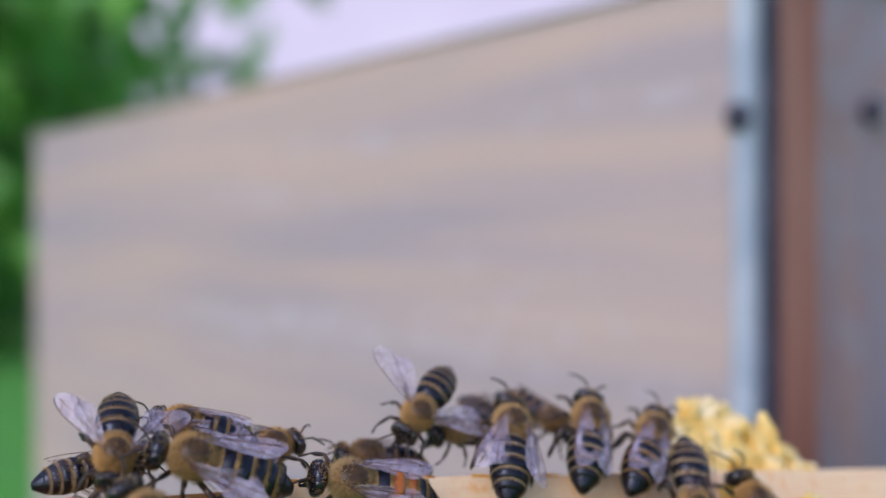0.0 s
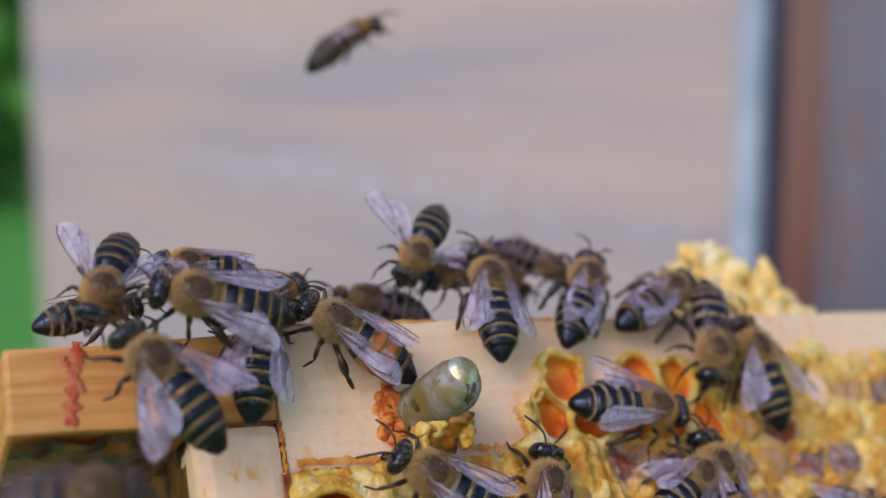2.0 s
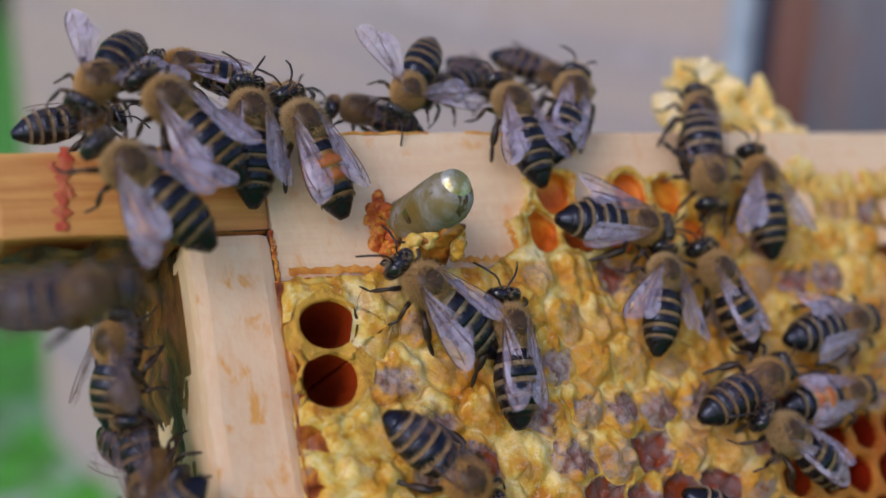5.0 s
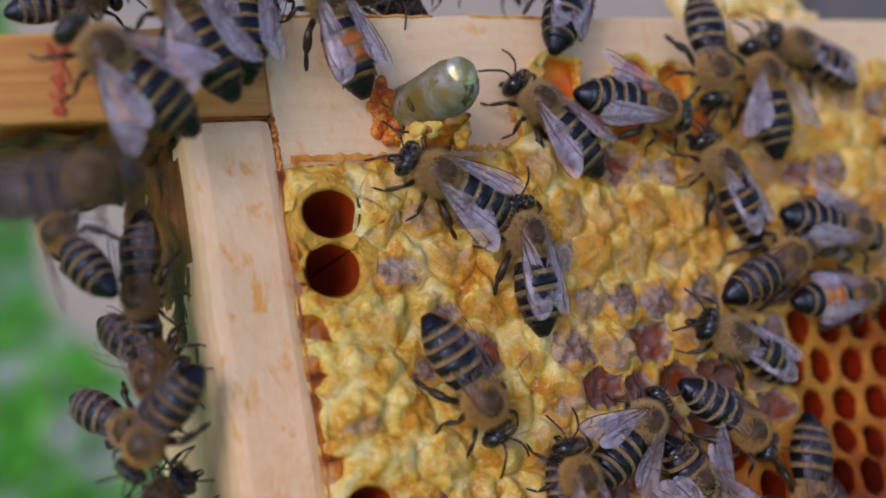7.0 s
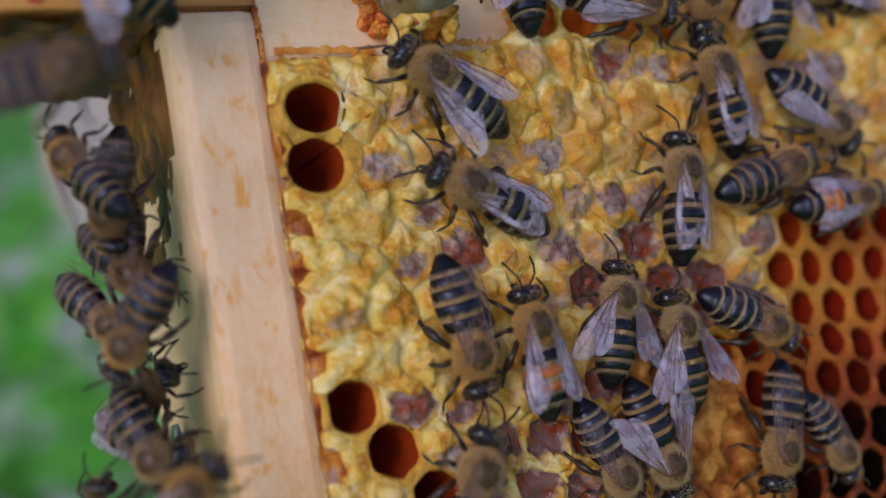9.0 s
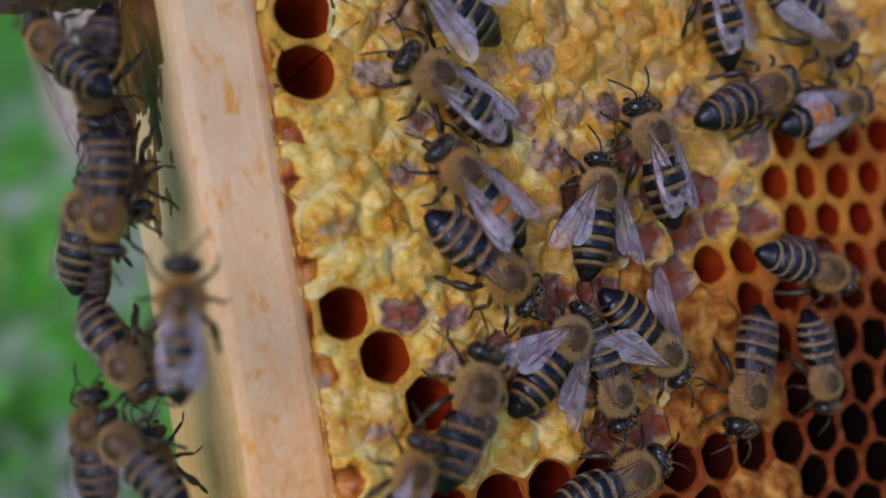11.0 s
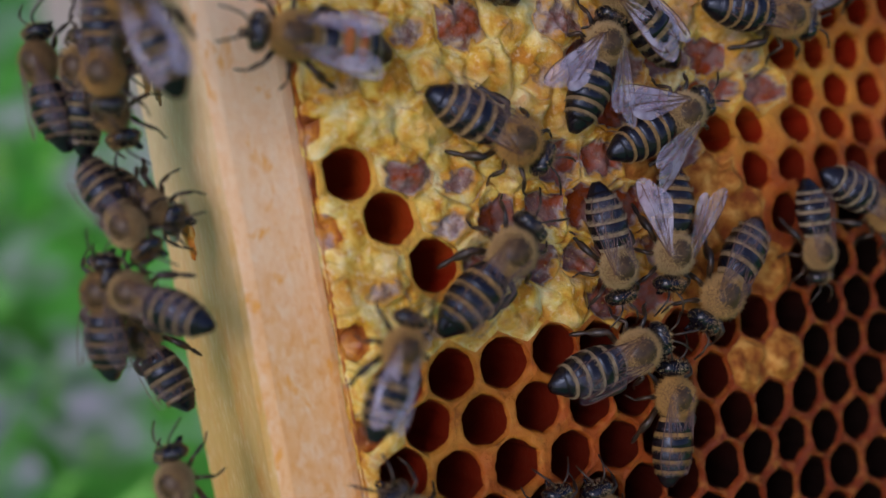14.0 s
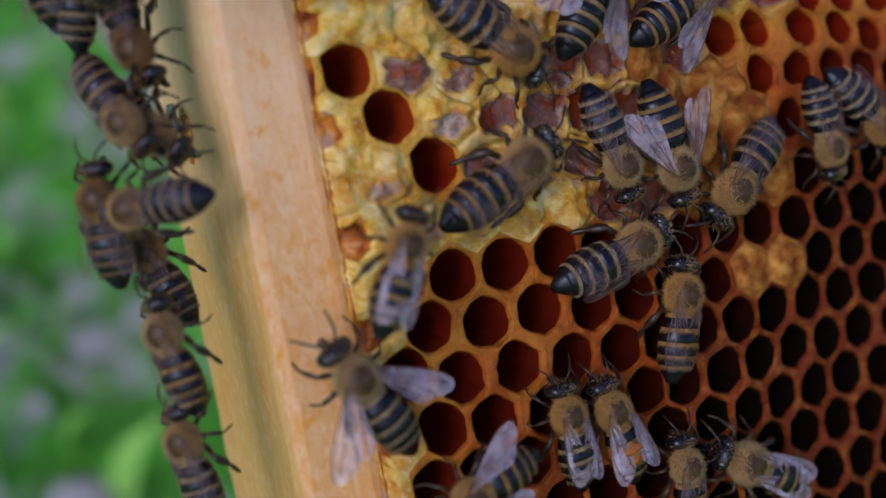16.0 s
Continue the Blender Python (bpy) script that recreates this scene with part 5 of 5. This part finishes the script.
    crawl(bees["B4"], 0, [(0, 10.2, 0.0, -14.0, -41), (4.2, 10.2, 0.0, -14.0, -41), (6.5, 11.8, 0.0, -17.8, -70), (7, 11.6, 0.0, -17.8, -67), (8, 10.7, 0.0, -21.1, -93), (9, 11.3, 0.0, -22.3, -83), (11.5, 15.3, 0.0, -24.3, -38), (12.5, 15.3, 0.0, -22.9, -24), (14, 15.6, 0.0, -24.4, -37), (14.5, 15.7, 0.0, -24.5, -38), (15, 15.6, 0.0, -24.4, -37), (16, 15.0, 0.0, -25.3, -43)])
    crawl(bees["B5"], 0, [(0, 18.8, -1.0, -25.3, 94), (7, 18.8, -1.0, -25.3, 94), (8, 17.1, -1.0, -24.2, 94), (9, 16.9, -1.0, -20.7, 94), (11.5, 10.7, -1.0, -14.3, 137), (12.5, 7.5, -1.0, -14.3, 156), (13, 4.2, -1.0, -13.6, 164), (14, -2.4, -1.0, -13.9, 165), (14.5, -1.0, -1.0, -14.6, 170), (16, -0.8, -1.0, -15.1, 171)])
    crawl(bees["B6"], 0, [(0, 46.9, 0.0, -13.9, 128), (2.5, 46.9, 0.0, -13.9, 128), (7, 39.1, 0.0, -15.7, 147), (8, 36.0, 0.0, -11.9, 132), (9, 36.0, 0.0, -9.0, 81), (11.5, 30.9, 0.0, -14.5, 109), (12.5, 29.0, 0.0, -13.7, 124), (14, 28.2, 0.0, -13.0, 129), (16, 28.2, 0.0, -13.0, 129)])
    crawl(bees["B8"], 0, [(0, 31.6, 0.0, -27.7, 112), (7, 31.6, 0.0, -27.7, 112), (8, 32.9, 0.0, -26.6, 92), (9, 32.5, 0.0, -23.1, 93), (9.83, 31.4, 0.0, -27.2, 34), (10.67, 30.3, 0.0, -31.3, -25), (11.5, 29.2, 0.0, -35.5, -84), (12.5, 29.3, 0.0, -35.4, -92), (14, 29.6, 0.0, -36.5, -104), (14.5, 29.7, 0.0, -36.8, -99), (16, 29.5, 0.0, -37.7, -81)])
    crawl(bees["B9"], 0, [(0, 38.9, 0.0, -24.6, -43), (7, 38.9, 0.0, -24.6, -43), (8, 41.1, 0.0, -25.4, -39), (9, 43.2, 0.0, -24.8, -31), (11.5, 51.5, 0.0, -30.9, -23), (12.5, 52.2, 0.0, -34.6, -42), (14, 55.7, 0.0, -37.2, -39), (14.5, 55.7, 0.0, -37.0, -35), (16, 54.5, 0.0, -37.8, -50)])
    crawl(bees["B11"], 0, [(0, 18.0, 0.0, -30.4, -93), (7, 18.0, 0.0, -30.4, -93), (9, 23.7, 0.0, -35.0, -71), (11.5, 24.0, 0.0, -36.2, -87), (12.5, 23.8, 0.0, -36.4, -95), (14, 23.6, 0.0, -36.7, -88), (14.5, 23.7, 0.0, -36.4, -82), (16, 23.8, 0.0, -36.5, -77)])
    crawl(bees["B12"], 0, [(0, 33.2, 0.0, -31.1, -65), (7, 33.2, 0.0, -31.1, -65), (9, 28.7, 0.0, -35.0, -76), (10.25, 23.9, 0.0, -32.2, -10), (11.5, 19.2, 0.0, -29.4, 56), (12.5, 22.9, 0.0, -27.2, 23), (13, 23.6, 0.0, -26.9, 18), (14, 33.1, 0.0, -24.3, 18), (14.5, 34.1, 0.0, -22.7, 33), (16, 34.7, 0.0, -22.3, 27)])
    crawl(bees["B13"], 0, [(0, 9.6, -1.0, -31.5, 63), (9, 9.6, -1.0, -31.5, 63), (11.5, 10.3, -1.0, -32.7, 60), (12.5, 10.8, -1.0, -32.8, 59), (14, 12.7, -1.0, -33.3, 37), (14.5, 13.9, -1.0, -33.7, 28), (16, 13.7, -1.0, -34.4, 26)])
    crawl(bees["B14"], 0, [(0, 3.1, -5.0, -37.1, 48), (9, 3.1, -5.0, -37.1, 48), (11.5, 1.4, -5.0, -37.2, 60), (12.5, 0.6, -5.0, -37.6, 60), (14, 0.4, -5.0, -38.4, 62), (14.5, 0.5, -5.0, -38.4, 63), (16, 0.6, -5.0, -38.5, 64)])
    crawl(bees["B15"], 0, [(0, 44.1, 0.0, -32.5, -111), (7, 44.1, 0.0, -32.5, -111), (8, 43.6, 0.0, -35.7, -100), (9, 41.4, 0.0, -36.5, -110), (11.5, 37.2, 0.0, -39.8, -121), (12.5, 35.0, 0.0, -40.5, -142), (13, 34.7, 0.0, -40.3, -140), (14, 34.0, 0.0, -41.3, -137), (14.5, 33.5, 0.0, -41.7, -133), (16, 35.1, 0.0, -40.8, -140)])
    crawl(bees["B16"], 0, [(0, 48.4, 0.0, -36.8, -70), (8, 48.4, 0.0, -36.8, -70), (9, 49.4, 0.0, -38.2, -66), (11.5, 47.5, 0.0, -39.8, -93), (12.5, 46.7, 0.0, -39.7, -94), (13, 46.8, 0.0, -39.6, -92), (14, 46.8, 0.0, -39.6, -94), (14.5, 46.5, 0.0, -39.9, -88), (16, 47.8, 0.0, -39.0, -85)])
    crawl(bees["B17"], 0, [(0, 24.1, 0.0, -43.0, 10), (9, 24.1, 0.0, -43.0, 10), (11.5, 24.5, 0.0, -43.1, 10), (12.5, 24.2, 0.0, -43.4, 12), (14, 24.0, 0.0, -44.2, 9), (14.5, 24.1, 0.0, -43.8, 11), (16, 24.0, 0.0, -43.4, 14)])
    crawl(bees["B18"], 0, [(0, 23.0, 0.0, -51.7, 108), (11.5, 23.0, 0.0, -51.7, 108), (12.5, 22.7, 0.0, -50.7, 127), (13, 24.9, 0.0, -50.4, 115), (14, 27.3, 0.0, -49.2, 79), (14.5, 27.8, 0.0, -49.2, 75), (16, 28.0, 0.0, -48.8, 76)])
    crawl(bees["B19"], 0, [(0, 2.3, -1.0, -53.7, 94), (13, 2.3, -1.0, -53.7, 94), (14.5, -1.5, -1.0, -50.7, 126), (14.8, -2.5, -1.0, -49.4, 125), (15.4, -4.5, -1.0, -49.2, 122), (16, -3.9, -1.0, -48.1, 118)])
    crawl(bees["B20"], 0, [(0, 14.2, 0.0, -57.2, 91), (13, 14.2, 0.0, -57.2, 91), (14.5, 14.3, 0.0, -56.5, 92), (16, 14.6, 0.0, -56.4, 95)])
    crawl(bees["B21"], 0, [(0, 18.2, 0.0, -58.3, 98), (13, 18.2, 0.0, -58.3, 98), (14.5, 18.6, 0.0, -57.3, 99), (16, 19.0, 0.0, -57.2, 103)])
    crawl(bees["B22"], 0, [(0, 24.8, 0.0, -65.2, 90), (13, 24.8, 0.0, -65.2, 90), (16, 25.8, 0.0, -64.3, 90)])
    crawl(bees["B23"], 0, [(0, 31.3, 0.0, -65.9, 147), (13, 31.3, 0.0, -65.9, 147), (16, 32.2, 0.0, -65.8, 147)])
    crawl(bees["B24"], 0, [(0, 3.3, -3.0, -59.6, -174), (13, 3.3, -3.0, -59.6, -174), (16, 3.0, -3.0, -59.5, -167)])
    crawl(bees["L1"], 20, [(0, -18.4, -12.0, -0.3, 0), (3.5, -18.4, -12.0, -0.3, 0), (7, -18.6, -12.0, 0.3, 4), (9, -18.1, -12.0, 0.2, 6), (16, -18.1, -12.0, 0.2, 6)])
    crawl(bees["L2"], 60, [(0, -11.6, 6.0, 0.4, -18), (2.5, -11.6, 6.0, 0.4, -18), (3.5, -10.2, 6.0, 0.9, -3), (5.25, -13.5, 6.0, 1.0, 72), (7, -16.9, 6.0, 1.0, 146), (8, -16.1, 6.0, -0.4, 159), (9, -15.0, 6.0, -1.8, 150), (11.5, -15.4, 6.0, 0.1, 153), (16, -15.4, 6.0, 0.1, 153)])
    crawl(bees["L3"], 50, [(0, -13.3, 7.0, -2.6, -102), (3.5, -13.3, 7.0, -2.6, -102), (7, -11.4, 7.0, -4.7, -97), (8, -11.6, 7.0, -5.9, -108), (9, -12.7, 7.0, -6.6, -111), (11.5, -12.6, 7.0, -4.0, -116), (16, -12.6, 7.0, -4.0, -116)])
    crawl(bees["L4"], 50, [(0, -10.4, 8.0, -9.2, -25), (3.5, -10.4, 8.0, -9.2, -25), (7, -10.7, 8.0, -9.6, -25), (8, -10.7, 8.0, -11.1, -29), (9, -11.4, 8.0, -11.4, -30), (11.5, -12.2, 8.0, -10.7, -79), (16, -12.2, 8.0, -10.7, -79)])
    crawl(bees["L5"], 40, [(0, -13.5, 4.0, -15.9, -148), (3.5, -13.5, 4.0, -15.9, -148), (7, -13.6, 4.0, -16.4, -142), (8, -13.7, 4.0, -17.3, -135), (9, -13.7, 4.0, -17.1, -135), (11.5, -14.2, 4.0, -14.3, -101), (16, -14.2, 4.0, -14.3, -101)])
    crawl(bees["L6"], 50, [(0, -13.2, 9.0, -14.9, -20), (7, -13.2, 9.0, -14.9, -20), (8, -12.7, 9.0, -14.9, -18), (9, -13.4, 9.0, -15.1, -29), (10.25, -14.1, 9.0, -14.0, 18), (11.5, -14.8, 9.0, -12.9, 66), (16, -14.8, 9.0, -12.9, 66)])
    crawl(bees["L8"], 50, [(0, -14.6, 6.0, -22.3, 11), (7, -14.6, 6.0, -22.3, 11), (8, -13.9, 6.0, -19.2, 28), (8.5, -13.1, 6.0, -22.6, -11), (9, -12.2, 6.0, -26.1, -50), (11.5, -14.0, 6.0, -25.9, -45), (16, -14.0, 6.0, -25.9, -45)])
    crawl(bees["L9"], 15, [(0, -14.6, -6.0, -28.0, 25), (8, -14.6, -6.0, -28.0, 25), (9, -13.7, -6.0, -27.5, 34), (11.5, -12.5, -6.0, -19.2, 87), (12.5, -13.2, -6.0, -14.6, 94), (13, -13.3, -6.0, -12.9, 97), (14, -14.1, -6.0, -10.9, 105), (16, -13.4, -6.0, -9.7, 105)])
    crawl(bees["L10"], 55, [(0, -11.0, 8.0, -11.3, -73), (11.5, -11.0, 8.0, -11.3, -73), (12.5, -14.4, 8.0, -9.1, -81), (14, -13.0, 8.0, -16.6, -72), (14.5, -12.0, 8.0, -18.7, -68), (16, -11.5, 8.0, -20.2, -62)])
    crawl(bees["L11"], 60, [(0, -10.8, 10.0, -20.7, 15), (9, -10.8, 10.0, -20.7, 15), (11.5, -15.0, 10.0, -12.7, 81), (12.5, -16.3, 10.0, -12.5, 88), (14, -17.3, 10.0, -12.0, 92), (16, -17.0, 10.0, -10.8, 87)])
    crawl(bees["L12"], 55, [(0, -11.7, 7.0, -25.4, -16), (9, -11.7, 7.0, -25.4, -16), (11.5, -12.6, 7.0, -25.4, -22), (12.5, -12.2, 7.0, -25.1, -19), (14, -11.7, 7.0, -24.8, -19), (14.5, -11.1, 7.0, -24.9, -16), (16, -11.4, 7.0, -27.1, -28)])
    crawl(bees["L13"], 40, [(0, -17.0, 8.0, -29.7, 79), (9, -17.0, 8.0, -29.7, 79), (11.5, -17.2, 8.0, -30.2, 82), (12.5, -16.9, 8.0, -30.5, 76), (14, -16.8, 8.0, -30.6, 78), (14.5, -16.7, 8.0, -30.4, 81), (16, -17.1, 8.0, -31.3, 88)])
    crawl(bees["L14"], 50, [(0, -14.8, 5.0, -31.6, 144), (9, -14.8, 5.0, -31.6, 144), (11.5, -15.4, 5.0, -31.5, 142), (12.5, -14.5, 5.0, -31.0, 150), (14, -14.8, 5.0, -30.9, 160), (14.5, -15.1, 5.0, -30.6, 161), (16, -15.1, 5.0, -32.4, 181)])
    crawl(bees["L15"], 50, [(0, -14.1, 6.0, -47.5, 95), (13.5, -14.1, 6.0, -47.5, 95), (14.5, -14.0, 6.0, -44.3, 97), (16, -14.3, 6.0, -42.4, 105)])
    crawl(bees["L16"], 50, [(0, -12.9, 6.0, -55.2, 91), (13.5, -12.9, 6.0, -55.2, 91), (16, -14.5, 6.0, -51.2, 102)])
    crawl(bees["L17"], 40, [(0, -12.3, 11.0, -34.3, 98), (11.5, -12.3, 11.0, -34.3, 98), (12.5, -13.0, 11.0, -34.6, 103), (14, -14.0, 11.0, -34.9, 117), (14.5, -13.9, 11.0, -34.8, 114), (16, -13.8, 11.0, -36.1, 115)])

motions()
